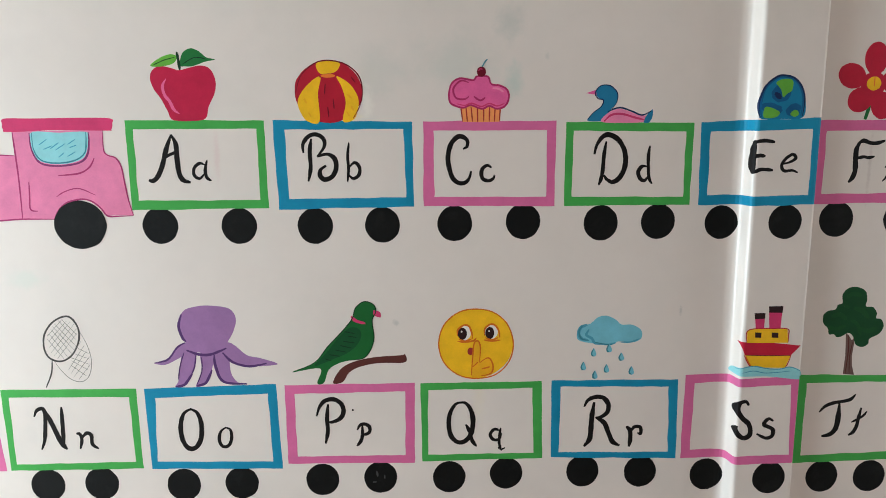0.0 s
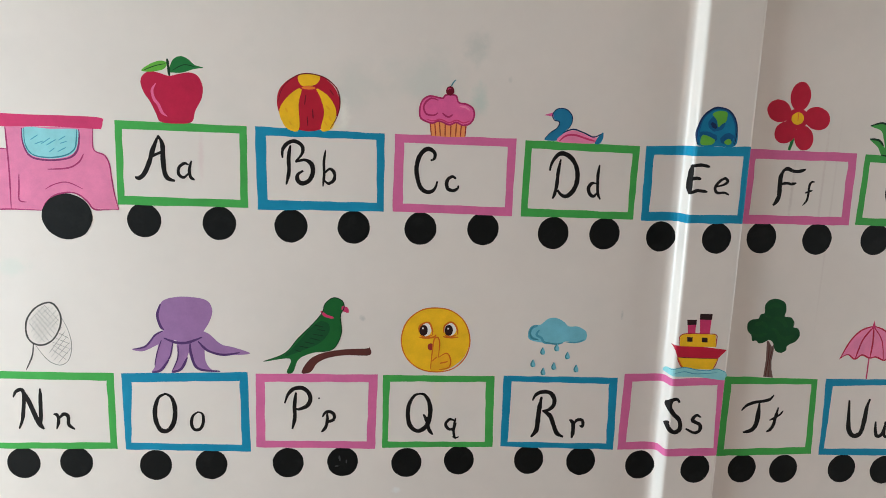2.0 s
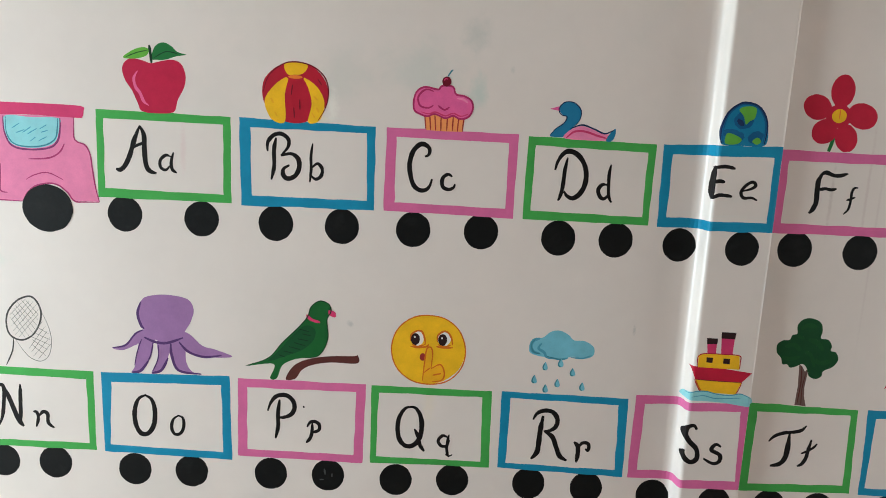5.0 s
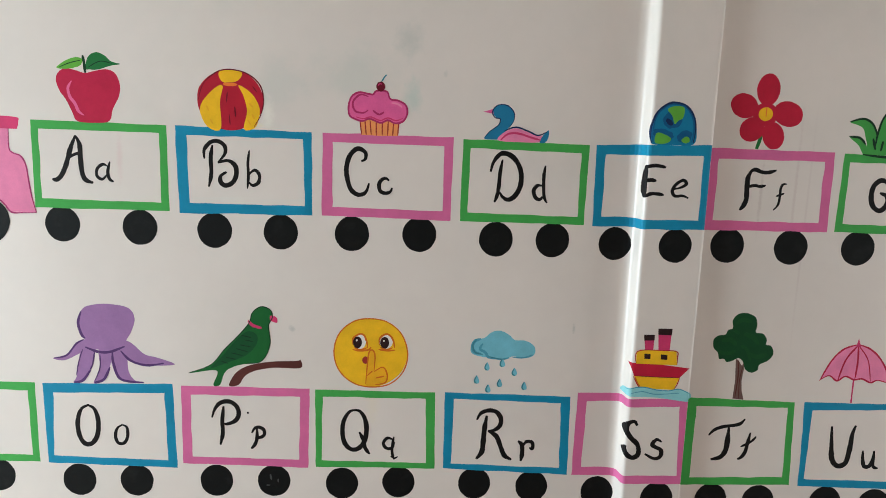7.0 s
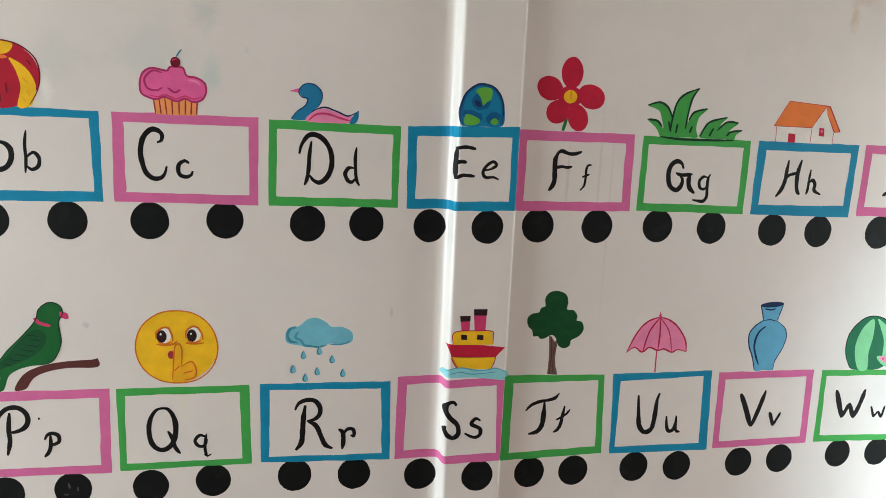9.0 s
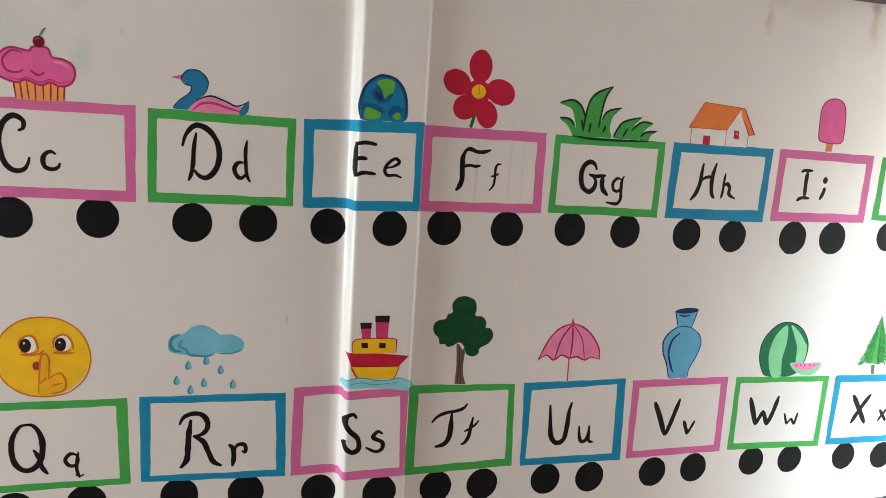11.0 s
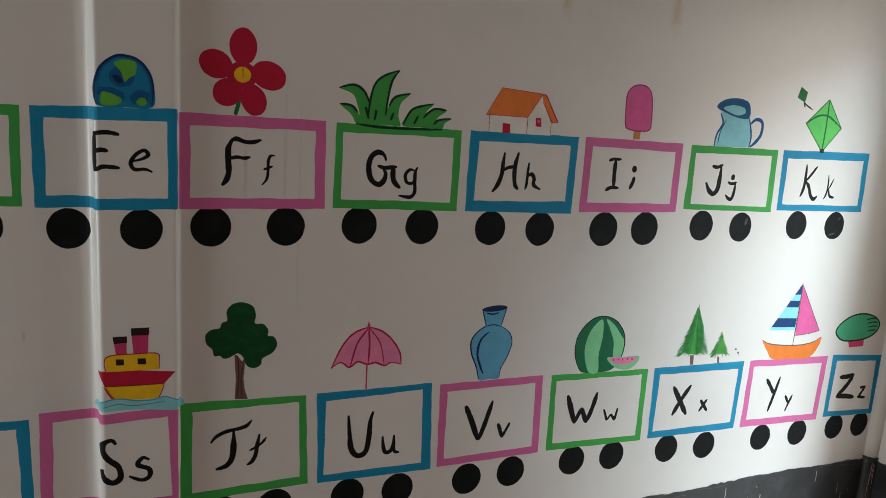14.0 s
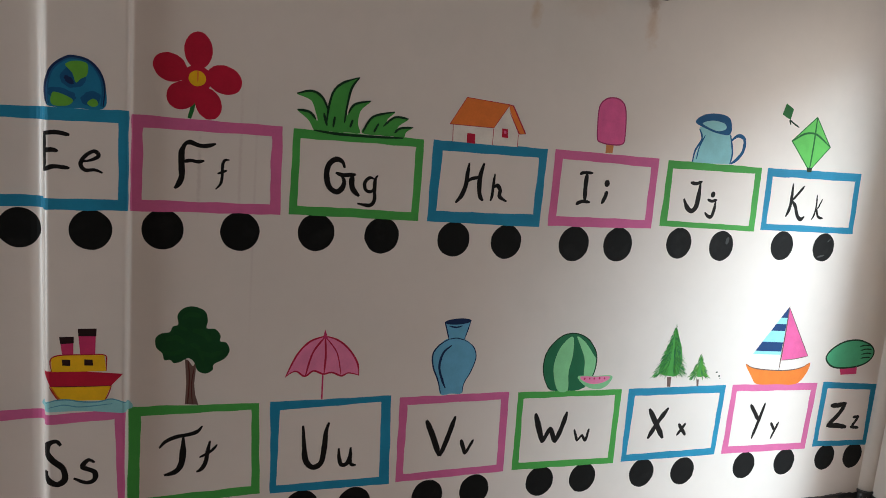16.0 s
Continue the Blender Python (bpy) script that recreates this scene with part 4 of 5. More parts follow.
cloud = Picture("painted_cloud", 0.515, 0.835, "painted pale blue rain cloud with falling drops", "wall painting", "pictures over the train wagons")
cloud_cloud_body = cloud.fill("cloud_body", SKY_BLUE, [(-92, 126), (-80, 147), (-57, 153), (-37, 170), (-13, 174), (11, 163), (27, 149), (56, 148), (81, 132), (81, 109), (58, 99), (24, 103), (-5, 93), (-38, 97), (-72, 102), (-90, 110)])
cloud.lines("cloud_shade", TEAL_MID, [([(-65, 150), (-82, 143), (-88, 126), (-80, 112), (-63, 108)], 9.0), ([(-60, 137), (-67, 122), (-52, 112), (-43, 99), (-19, 95)], 7.0), ([(-38, 99), (-9, 94), (14, 99)], 5.0), ([(22, 101), (53, 100), (77, 109)], 4.0)], parent=cloud_cloud_body)
cloud.lines("cloud_line", TEAL_DARK, [([(-76, 149), (-87, 133), (-80, 112), (-59, 106)], 4.0), ([(-43, 101), (-9, 94), (5, 96)], 3.0)], parent=cloud_cloud_body)
cloud_rain_drop = cloud.fill("rain_drop", SKY_BLUE, [(-46, 85), (-39, 71), (-40, 64), (-45, 61), (-51, 65), (-51, 72)])
cloud.line("drop_shade", TEAL_DARK, [(-46, 84), (-51, 72), (-50, 65), (-45, 62)], 3.6, parent=cloud_rain_drop)
cloud_rain_drop = cloud.fill("rain_drop", SKY_BLUE, [(-5, 96), (3, 82), (2, 75), (-4, 72), (-9, 76), (-10, 83)])
cloud.line("drop_shade", TEAL_DARK, [(-5, 95), (-10, 83), (-9, 76), (-4, 73)], 4.0, parent=cloud_rain_drop)
cloud_rain_drop = cloud.fill("rain_drop", SKY_BLUE, [(29, 71), (37, 57), (36, 51), (31, 48), (25, 51), (24, 58)])
cloud.line("drop_shade", TEAL_DARK, [(29, 70), (24, 58), (26, 51), (31, 49)], 4.0, parent=cloud_rain_drop)
cloud_rain_drop = cloud.fill("rain_drop", SKY_BLUE, [(-73, 47), (-66, 33), (-66, 26), (-72, 23), (-78, 27), (-78, 34)])
cloud.line("drop_shade", TEAL_DARK, [(-73, 46), (-78, 34), (-77, 27), (-72, 24)], 4.0, parent=cloud_rain_drop)
cloud_rain_drop = cloud.fill("rain_drop", SKY_BLUE, [(-10, 39), (-3, 25), (-3, 18), (-9, 15), (-15, 19), (-15, 26)])
cloud.line("drop_shade", TEAL_DARK, [(-10, 38), (-15, 26), (-14, 19), (-9, 16)], 3.6, parent=cloud_rain_drop)
cloud_rain_drop = cloud.fill("rain_drop", SKY_BLUE, [(-41, 22), (-34, 8), (-34, 1), (-40, -2), (-46, 2), (-46, 9)])
cloud.line("drop_shade", TEAL_DARK, [(-41, 21), (-46, 9), (-45, 2), (-40, -1)], 4.0, parent=cloud_rain_drop)
cloud_rain_drop = cloud.fill("rain_drop", SKY_BLUE, [(58, 32), (65, 18), (65, 11), (59, 8), (53, 12), (53, 19)])
cloud.line("drop_shade", TEAL_DARK, [(58, 31), (53, 19), (54, 12), (59, 9)], 4.0, parent=cloud_rain_drop)
wagon_e.lines("capital_letter", INK, [([(-22, 253), (-23, 213), (-23, 169)], 8.4), ([(-25, 248), (0, 252), (26, 248)], 9.5), ([(-23, 212), (-10, 215), (4, 213)], 9.5), ([(-23, 171), (-6, 180), (26, 178)], 9.5)])
wagon_e.lines("small_letter", INK, [([(47, 193), (68, 198), (82, 208), (73, 217), (56, 206), (47, 189), (55, 176), (75, 177), (90, 171)], 8.4)])

globe = Picture("painted_globe", 0.913, 1.524, "painted blue globe with green land patches", "wall painting", "pictures over the train wagons")
globe_sea = globe.fill("sea", BLUE_SEA, [(-61, 10), (-63, 43), (-51, 79), (-26, 101), (-6, 106), (24, 99), (45, 76), (54, 45), (51, 2), (0, -2), (-51, -2)])
globe.oval("sea_shade", BLUE_DARK, -8, 62, 25.0, 22.0, 30, rough=0.08)
globe.oval("sea_shade", BLUE_DARK, -30, 24, 27.0, 13.0, -12, rough=0.08)
globe.oval("sea_shade", BLUE_DARK, 26, 20, 20.0, 15.0, 20, rough=0.08)
globe.oval("deep_shade", NAVY, -16, 55, 11.0, 6.0, -40, rough=0.1)
globe.line("edge_shade", BLUE_DARK, [(-54, 3), (-57, 16), (-57, 42), (-47, 75), (-24, 96), (-5, 101), (22, 94), (40, 73), (48, 43), (45, 6)], 5.4)
globe.line("outline", NAVY, [(-57, 2), (-61, 15), (-61, 43), (-49, 78), (-25, 99), (-5, 104), (23, 97), (43, 75), (52, 45), (49, 5)], 4.8)
globe.fill("land", GREEN_LEAF, [(-23, 86), (-6, 95), (18, 92), (18, 68), (6, 59), (-3, 51), (-10, 70)], parent=globe_sea)
globe.fill("land", GREEN_LEAF, [(-48, 25), (-35, 27), (-9, 15), (-19, 2), (-48, 2)], parent=globe_sea)
globe.fill("land", GREEN_LEAF, [(18, 10), (28, 20), (37, 17), (39, 8), (29, 3)], parent=globe_sea)
wagon_s.lines("capital_letter", INK, [([(13, 260), (4, 271), (-12, 265), (-15, 245), (-3, 225), (17, 205), (21, 178), (6, 167), (-10, 176), (-17, 192), (-15, 202)], 13.6)])
wagon_s.lines("small_letter", INK, [([(83, 214), (69, 221), (58, 205), (82, 191), (82, 172), (65, 166), (39, 179)], 10.8)])

ship = Picture("painted_ship", 0.925, 0.851, "painted red and yellow steamship on blue-green waves", "wall painting", "pictures over the train wagons")
ship.fill("lower_hull", YELLOW, [(-68, 61), (-6, 58), (58, 57), (44, 21), (-47, 24)], False)
ship.fill("hull", RED, [(-80, 94), (-5, 92), (82, 82), (56, 54), (-6, 56), (-66, 58)], False)
ship.fill("cabin", YELLOW, [(-64, 124), (-45, 130), (43, 128), (47, 90), (-63, 92)], False)
ship.fill("porthole", BROWN_DARK, [(-43, 120), (-26, 119), (-26, 105), (-42, 106)], False)
ship.fill("porthole", BROWN_DARK, [(2, 119), (19, 118), (20, 104), (2, 105)], False)
ship.fill("funnel", CRIMSON, [(-46, 162), (-20, 162), (-20, 130), (-42, 130)], False)
ship.fill("funnel", CRIMSON, [(-10, 177), (25, 176), (24, 129), (-6, 130)], False)
ship.fill("funnel_cap", BROWN_DARK, [(-48, 172), (-19, 172), (-19, 157), (-46, 156)], False)
ship.fill("funnel_cap", BROWN_DARK, [(-11, 190), (27, 190), (26, 172), (-10, 173)], False)
ship.line("cabin_outline", RED_DEEP, [(-63, 93), (-66, 110), (-63, 124), (-45, 130), (0, 130), (43, 128), (47, 110), (47, 91)], 2.6)
ship.line("hull_seam", MAROON, [(-66, 58), (-6, 56), (57, 55)], 2.2)
ship.line("hull_edge", RED_DEEP, [(-68, 58), (-58, 38), (-48, 24)], 2.6)
ship.line("hull_edge", RED_DEEP, [(58, 56), (52, 36), (45, 22)], 2.2)
ship.line("shade_line", ORANGE_DARK, [(-64, 56), (-55, 38), (-46, 26)], 3.5)
ship.fill("water", TEAL_PALE, [(-82, 18), (-58, 26), (-33, 27), (-4, 21), (31, 19), (60, 24), (95, 8), (94, -12), (0, -2), (-81, 0)])
ship.line("wave_line", TEAL_MID, [(-80, 17), (-58, 25), (-33, 26), (-4, 20), (31, 18), (60, 23), (94, 8)], 3.0)
ship.line("wave_line", TEAL_MID, [(-70, 8), (-40, 14), (-10, 8), (25, 9), (60, 12)], 2.4)
wagon_f.lines("capital_letter", INK, [([(-52, 241), (-60, 225), (-60, 196), (-59, 169), (-65, 151), (-74, 140)], 13.1), ([(-59, 237), (-44, 246), (-24, 240), (-6, 240), (13, 246)], 10.3), ([(-62, 200), (-41, 205), (-26, 203), (-11, 206)], 8.5)], taper=0.38)
wagon_f.lines("small_letter", INK, [([(44, 211), (34, 210), (29, 198), (29, 177), (26, 156), (15, 142)], 6.6), ([(18, 178), (28, 182), (40, 187)], 5.5)], taper=0.38)

flower = Picture("painted_flower", 1.138, 1.519, "painted five-petalled red flower with yellow centre", "wall painting", "pictures over the train wagons")
flower.line("stem", GREEN_DEEP, [(8, 47), (4, 22), (-2, 0)], 9.8, taper=0.8)
flower.oval("petal", RED, 14, 150, 30.0, 40.5)
flower.oval("petal", RED, -44, 108, 36.5, 30.5, -22)
flower.oval("petal", RED, 71, 91, 39.5, 31.5, -18)
flower.oval("petal", RED, -19, 49, 32.5, 30.5, 30)
flower.oval("petal", RED, 38, 35, 28.0, 35.5, 20)
flower.oval("petal_base", RED, 12, 88, 33.0, 29.5)
flower.oval("centre", YELLOW, 13, 89, 18.5, 17.0)
flower.line("centre_mark", ORANGE, [(14, 106), (14, 82)], 3.2)
wagon_g.lines("capital_letter", INK, [([(-34, 207), (-41, 222), (-57, 227), (-73, 214), (-78, 189), (-71, 161), (-52, 148), (-38, 158), (-34, 175), (-41, 188)], 13.7), ([(-56, 195), (-40, 190), (-22, 191), (-5, 193)], 10.3), ([(-13, 191), (-15, 173), (-10, 155), (6, 140)], 13.7)], taper=0.38)
wagon_g.lines("small_letter", INK, [([(44, 183), (30, 187), (18, 174), (22, 156), (36, 153), (44, 167)], 8.5), ([(50, 194), (44, 181), (44, 154), (45, 132), (36, 119), (19, 119), (2, 122)], 9.3)], taper=0.38)

grass = Picture("painted_grass", 1.523, 1.510, "painted clump of green grass blades", "wall painting", "pictures over the train wagons")
grass.fill("grass_base", GREEN_GRASS, [(-108, 3), (-98, 32), (-62, 55), (-31, 50), (5, 5)], False)
grass.fill("blade", GREEN_GRASS, [(-151, 86), (-116, 95), (-90, 82), (-73, 50), (-67, 8), (-91, 11), (-104, 45), (-117, 73)])
grass.fill("blade", GREEN_GRASS, [(-76, 9), (-74, 61), (-64, 99), (-42, 121), (-3, 137), (-21, 110), (-30, 65), (-31, 11)])
grass.fill("blade", GREEN_GRASS, [(-29, 11), (-26, 50), (-11, 73), (28, 84), (5, 60), (-1, 29), (5, 5)])
grass.fill("blade", GREEN_GRASS, [(-148, 49), (-119, 46), (-103, 30), (-91, 7), (-105, 3), (-121, 27)])
grass.fill("blade", GREEN_GRASS, [(11, 6), (23, 31), (41, 50), (90, 63), (71, 41), (67, 7)])
grass.fill("blade", GREEN_GRASS, [(52, 6), (67, 33), (91, 50), (126, 49), (101, 28), (95, 6)])
grass.fill("blade", GREEN_GRASS, [(90, 4), (105, 23), (140, 29), (123, 17), (116, 2)])
grass.lines("blade_outlines", GREEN_DARK, [([(-151, 86), (-116, 95), (-90, 82), (-73, 50)], 5.6), ([(-77, 24), (-74, 61), (-64, 99), (-42, 121), (-3, 137)], 5.6), ([(-3, 137), (-21, 110), (-30, 65), (-34, 27)], 5.6), ([(-26, 50), (-11, 73), (28, 84)], 5.6), ([(-148, 49), (-119, 46), (-103, 30)], 5.6), ([(13, 9), (23, 31), (41, 50), (90, 63)], 5.6), ([(63, 26), (91, 50), (126, 49)], 5.6), ([(93, 12), (106, 24), (140, 29)], 5.6), ([(-85, 46), (-76, 17)], 5.6), ([(-58, 40), (-61, 14)], 5.6), ([(-14, 36), (-20, 17)], 5.6), ([(51, 32), (40, 10)], 5.6)])
grass.line("base_shade", GREEN_DARK, [(-106, 4), (-44, -1), (36, -1), (116, 1)], 6.5)
wagon_h.lines("capital_letter", INK, [([(-58, 248), (-61, 218), (-63, 190), (-73, 162), (-88, 143)], 12.0), ([(-16, 250), (-24, 218), (-25, 190), (-21, 164), (-11, 151)], 12.5), ([(-62, 198), (-46, 208), (-23, 212)], 8.5)], taper=0.38)
wagon_h.lines("small_letter", INK, [([(17, 224), (15, 196), (14, 167), (10, 151)], 8.0), ([(15, 186), (27, 193), (36, 181), (36, 164), (58, 152)], 10.8)], taper=0.38)

house = Picture("painted_house", 1.864, 1.511, "painted small house with orange roof and red door", "wall painting", "pictures over the train wagons")
house.fill("house_wall", CREAM, [(-94, 46), (18, 45), (62, 100), (91, 33), (91, 0), (18, 0), (-93, 2)], False)
house.fill("roof", ORANGE_ROOF, [(-63, 115), (58, 107), (18, 44), (-104, 45)], False)
house.fill("gable", ORANGE_ROOF, [(55, 108), (68, 106), (112, 35), (91, 34), (59, 93)], False)
house.lines("outlines", RED_LINE, [([(-63, 115), (58, 107)], 3.4), ([(-63, 115), (-104, 45)], 3.4), ([(-104, 45), (18, 44)], 3.4), ([(58, 107), (18, 44)], 3.4), ([(58, 107), (68, 105), (111, 35), (92, 34), (59, 89)], 3.4), ([(-95, 44), (-93, 2)], 3.4), ([(18, 42), (18, 0)], 3.4), ([(90, 32), (90, 0)], 3.4)], soft=False)
house.fill("door", RED, [(-55, 26), (-33, 25), (-31, 0), (-54, 1)], False)
house_window = house.fill("window", RED, [(42, 45), (58, 44), (61, 21), (43, 22)], False)
house.fill("window_light", ROSE, [(47, 40), (54, 39), (55, 32), (48, 32)], False)
wagon_i.lines("capital_letter", INK, [([(-86, 242), (-72, 247), (-44, 247)], 9.1), ([(-63, 245), (-64, 211), (-62, 169)], 13.1), ([(-89, 158), (-71, 167), (-44, 166)], 10.8)], taper=0.38)
wagon_i.lines("small_letter", INK, [([(6, 200), (3, 184), (-7, 163)], 12.5)], taper=0.38)
wagon_i.oval("letter_dot", INK, 4, 221, 8.5, 10.0)

ice_lolly = Picture("painted_ice_lolly", 2.239, 1.515, "painted pink ice lolly on a wooden stick", "wall painting", "pictures over the train wagons")
ice_lolly.fill("stick", TAN, [(-14, 29), (10, 28), (9, -1), (-14, -2)], False)
ice_lolly.fill("lolly", PINK_HOT, [(-44, 34), (-48, 63), (-49, 119), (-31, 143), (-2, 149), (23, 140), (37, 114), (43, 50), (37, 26), (0, 22), (-32, 26)])
ice_lolly.line("outline", MAGENTA, [(-44, 34), (-48, 63), (-49, 119), (-31, 143), (-2, 149), (23, 140), (37, 114), (43, 50), (37, 26), (0, 22), (-32, 26)], 3.6, True)
wagon_j.lines("capital_letter", INK, [([(-86, 229), (-65, 226), (-44, 234)], 10.3), ([(-50, 230), (-51, 193), (-55, 159), (-70, 145), (-88, 156), (-102, 180)], 15.4)], taper=0.38)
wagon_j.lines("small_letter", INK, [([(-17, 182), (0, 177), (19, 182)], 9.7), ([(14, 178), (12, 152), (5, 131), (-8, 132), (-21, 143)], 11.4)], taper=0.38)
wagon_j.oval("letter_dot", INK, 1, 197, 8.0, 9.0)

jug = Picture("painted_jug", 2.589, 1.507, "painted pale blue water jug with dark blue rim", "wall painting", "pictures over the train wagons")
jug.line("handle", BLUE_DARK, [(60, 68), (85, 86), (110, 77), (111, 43), (92, 17), (71, 2)], 10.8)
jug.fill("jug_body", TEAL_PALE, [(-59, 102), (-42, 69), (-57, 34), (-67, -1), (0, -1), (68, 1), (72, 31), (61, 70), (53, 95), (-3, 101)], False)
jug.fill("rim", BLUE_DARK, [(-75, 114), (-48, 137), (2, 144), (43, 136), (57, 110), (52, 87), (12, 87), (-31, 97)])
jug.fill("opening", TEAL_PALE, [(-49, 113), (-14, 123), (28, 118), (37, 103), (11, 94), (-23, 101)])
jug.lines("outlines", BLUE_DARK, [([(-58, 96), (-45, 69), (-63, 34), (-68, 0)], 6.0), ([(-34, 79), (-50, 44), (-55, 9)], 4.0), ([(56, 88), (72, 36), (68, 1)], 6.0)])
wagon_k.lines("capital_letter", INK, [([(-90, 243), (-88, 203), (-90, 167), (-101, 138)], 11.4), ([(-42, 238), (-64, 212), (-85, 189)], 9.1), ([(-87, 191), (-69, 173), (-55, 144), (-39, 132), (-25, 142)], 12.5)], taper=0.38)
wagon_k.lines("small_letter", INK, [([(15, 212), (18, 177), (14, 147), (5, 132)], 6.8), ([(40, 200), (28, 174), (21, 166)], 5.7), ([(21, 168), (32, 143), (54, 138)], 8.5)], taper=0.38)

kite = Picture("painted_kite", 2.969, 1.507, "painted bright green diamond kite with dark edges", "wall painting", "pictures over the train wagons")
kite_sail = kite.fill("sail", GREEN_LIME, [(0, 165), (71, 77), (0, -1), (-87, 86)], False)
kite.line("outline", GREEN_DEEP, [(0, 165), (71, 77), (0, -1), (-87, 86)], 4.8, True, soft=False)
kite.lines("spars", GREEN_DEEP, [([(0, 165), (2, 78), (0, -1)], 6.0), ([(-84, 86), (-40, 111), (8, 112), (68, 79)], 6.0)], parent=kite_sail)
kite.fill("tip", GREEN_DARK, [(-12, 9), (10, 9), (10, -4), (-8, -5)], False)

small_kite = Picture("painted_small_kite", 2.863, 1.641, "tiny dark green painted kite with short tail", "wall painting", "pictures over the train wagons")
small_kite_sail = small_kite.fill("sail", GREEN_DEEP, [(-24, 62), (7, 47), (0, 14), (-34, 28)], False)
small_kite.lines("tail", GREEN_DARK, [([(-3, 15), (13, 6), (39, -6)], 4.8), ([(-3, 14), (4, 0)], 4.8)])
wagon_t.lines("capital_letter", INK, [([(-86, 234), (-72, 250), (-49, 260), (-17, 265), (0, 271), (11, 284)], 9.7), ([(-32, 260), (-32, 224), (-35, 191), (-48, 171), (-74, 164)], 14.2)], taper=0.38)
wagon_t.lines("small_letter", INK, [([(30, 245), (25, 216), (21, 190), (12, 173), (0, 166)], 10.3), ([(6, 203), (24, 212), (38, 222), (47, 234)], 7.4)], taper=0.38)

tree = Picture("painted_tree", 1.157, 0.842, "painted tree with dark green crown and brown trunk", "wall painting", "pictures over the train wagons")
tree_trunk = tree.fill("trunk", BARK, [(-17, 114), (-10, 111), (1, 95), (7, 104), (8, 87), (5, 51), (8, 24), (16, -2), (-15, 1), (-13, 53)], False)
tree_crown = tree.fill("crown", GREEN_BOTTLE, [(-34, 199), (-36, 221), (-23, 238), (0, 242), (25, 231), (32, 208), (30, 189), (50, 186), (62, 170), (61, 156), (76, 152), (84, 132), (73, 112), (49, 99), (46, 84), (30, 76), (12, 84), (3, 106), (-10, 116), (-28, 107), (-42, 105), (-50, 113), (-63, 113), (-68, 130), (-81, 144), (-83, 166), (-70, 178), (-52, 181), (-46, 194)], steps=4)
tree.lines("crown_strokes", GREEN_TREE, [([(-25, 211), (-8, 223), (16, 218)], 12.0), ([(-61, 162), (-37, 167), (-19, 152)], 12.0), ([(-67, 133), (-43, 128), (-19, 136)], 10.8), ([(-2, 184), (23, 176), (41, 155)], 13.2), ([(17, 130), (42, 121), (67, 130)], 12.0), ([(-7, 151), (11, 140), (24, 109)], 9.6), ([(-29, 192), (-14, 185)], 8.4)], parent=tree_crown)
tree.lines("bark_strokes", BROWN, [([(-10, 109), (-6, 65), (-9, 2)], 3.0), ([(4, 91), (-1, 51), (2, 1)], 2.4)], parent=tree_trunk)
wagon_u.lines("capital_letter", INK, [([(-82, 272), (-77, 219), (-71, 177), (-53, 156), (-31, 166), (-24, 209), (-22, 250), (-15, 276)], 14.8)], taper=0.38)
wagon_u.lines("small_letter", INK, [([(14, 203), (17, 174), (24, 156), (38, 158), (45, 177), (46, 203)], 11.4), ([(46, 203), (47, 171), (50, 155), (63, 151)], 9.1)], taper=0.38)

umbrella = Picture("painted_umbrella", 1.472, 0.838, "painted pink open umbrella with crimson ribs", "wall painting", "pictures over the train wagons")
umbrella.line("pole", CRIMSON, [(-1, 72), (0, 0)], 4.2, taper=0.9)
umbrella_canopy = umbrella.fill("canopy", PINK_LIGHT, [(0, 167), (-38, 153), (-68, 120), (-94, 65), (-70, 78), (-47, 63), (-25, 77), (0, 67), (22, 70), (47, 60), (65, 68), (92, 61), (87, 94), (62, 132), (32, 156)], steps=4)
umbrella.lines("ribs", RED_LINE, [([(0, 167), (-38, 153), (-68, 120), (-95, 62)], 4.8), ([(0, 167), (32, 156), (62, 132), (87, 94), (93, 59)], 4.8), ([(-94, 65), (-70, 77), (-47, 63), (-25, 76), (0, 67), (22, 70), (47, 60), (65, 67), (92, 61)], 4.8), ([(0, 165), (-29, 124), (-45, 64)], 4.8), ([(0, 165), (4, 118), (2, 68)], 4.8), ([(0, 165), (32, 123), (46, 63)], 3.2)], parent=umbrella_canopy)
umbrella.fill("tip", CRIMSON, [(-1, 184), (8, 159), (-6, 160)], False)
wagon_v.lines("capital_letter", INK, [([(-85, 265), (-62, 215), (-40, 158)], 17.1), ([(-38, 157), (-21, 205), (-1, 272)], 14.8)], taper=0.38)
wagon_v.lines("small_letter", INK, [([(21, 201), (38, 156)], 11.4), ([(37, 157), (59, 199)], 9.1)], taper=0.38)

vase = Picture("painted_vase", 1.827, 0.834, "painted blue vase with flared neck and dark outline", "wall painting", "pictures over the train wagons")
vase.fill("vase_body", BLUE_VASE, [(-22, 156), (24, 153), (53, 132), (64, 102), (53, 63), (35, 28), (31, 0), (0, 0), (-31, 0), (-43, 42), (-59, 79), (-62, 115), (-44, 140)])
vase.fill("neck", BLUE_VASE, [(-34, 203), (3, 205), (39, 205), (25, 150), (-22, 153)], False)
vase.oval("mouth", NAVY, 3, 203, 38.0, 8.5, 3)
vase.lines("outlines", NAVY, [([(-35, 203), (-20, 154)], 3.5), ([(40, 205), (25, 152)], 2.8), ([(25, 152), (53, 132), (64, 102), (53, 63), (35, 28), (32, 0)], 2.8), ([(-20, 154), (-44, 140), (-62, 115), (-59, 79), (-43, 42), (-31, 2)], 4.2), ([(-10, 137), (-33, 116), (-41, 78), (-30, 41), (-19, 17)], 6.3), ([(-20, 154), (2, 157), (25, 151)], 2.8), ([(-22, 191), (-1, 187), (16, 191)], 4.2)])
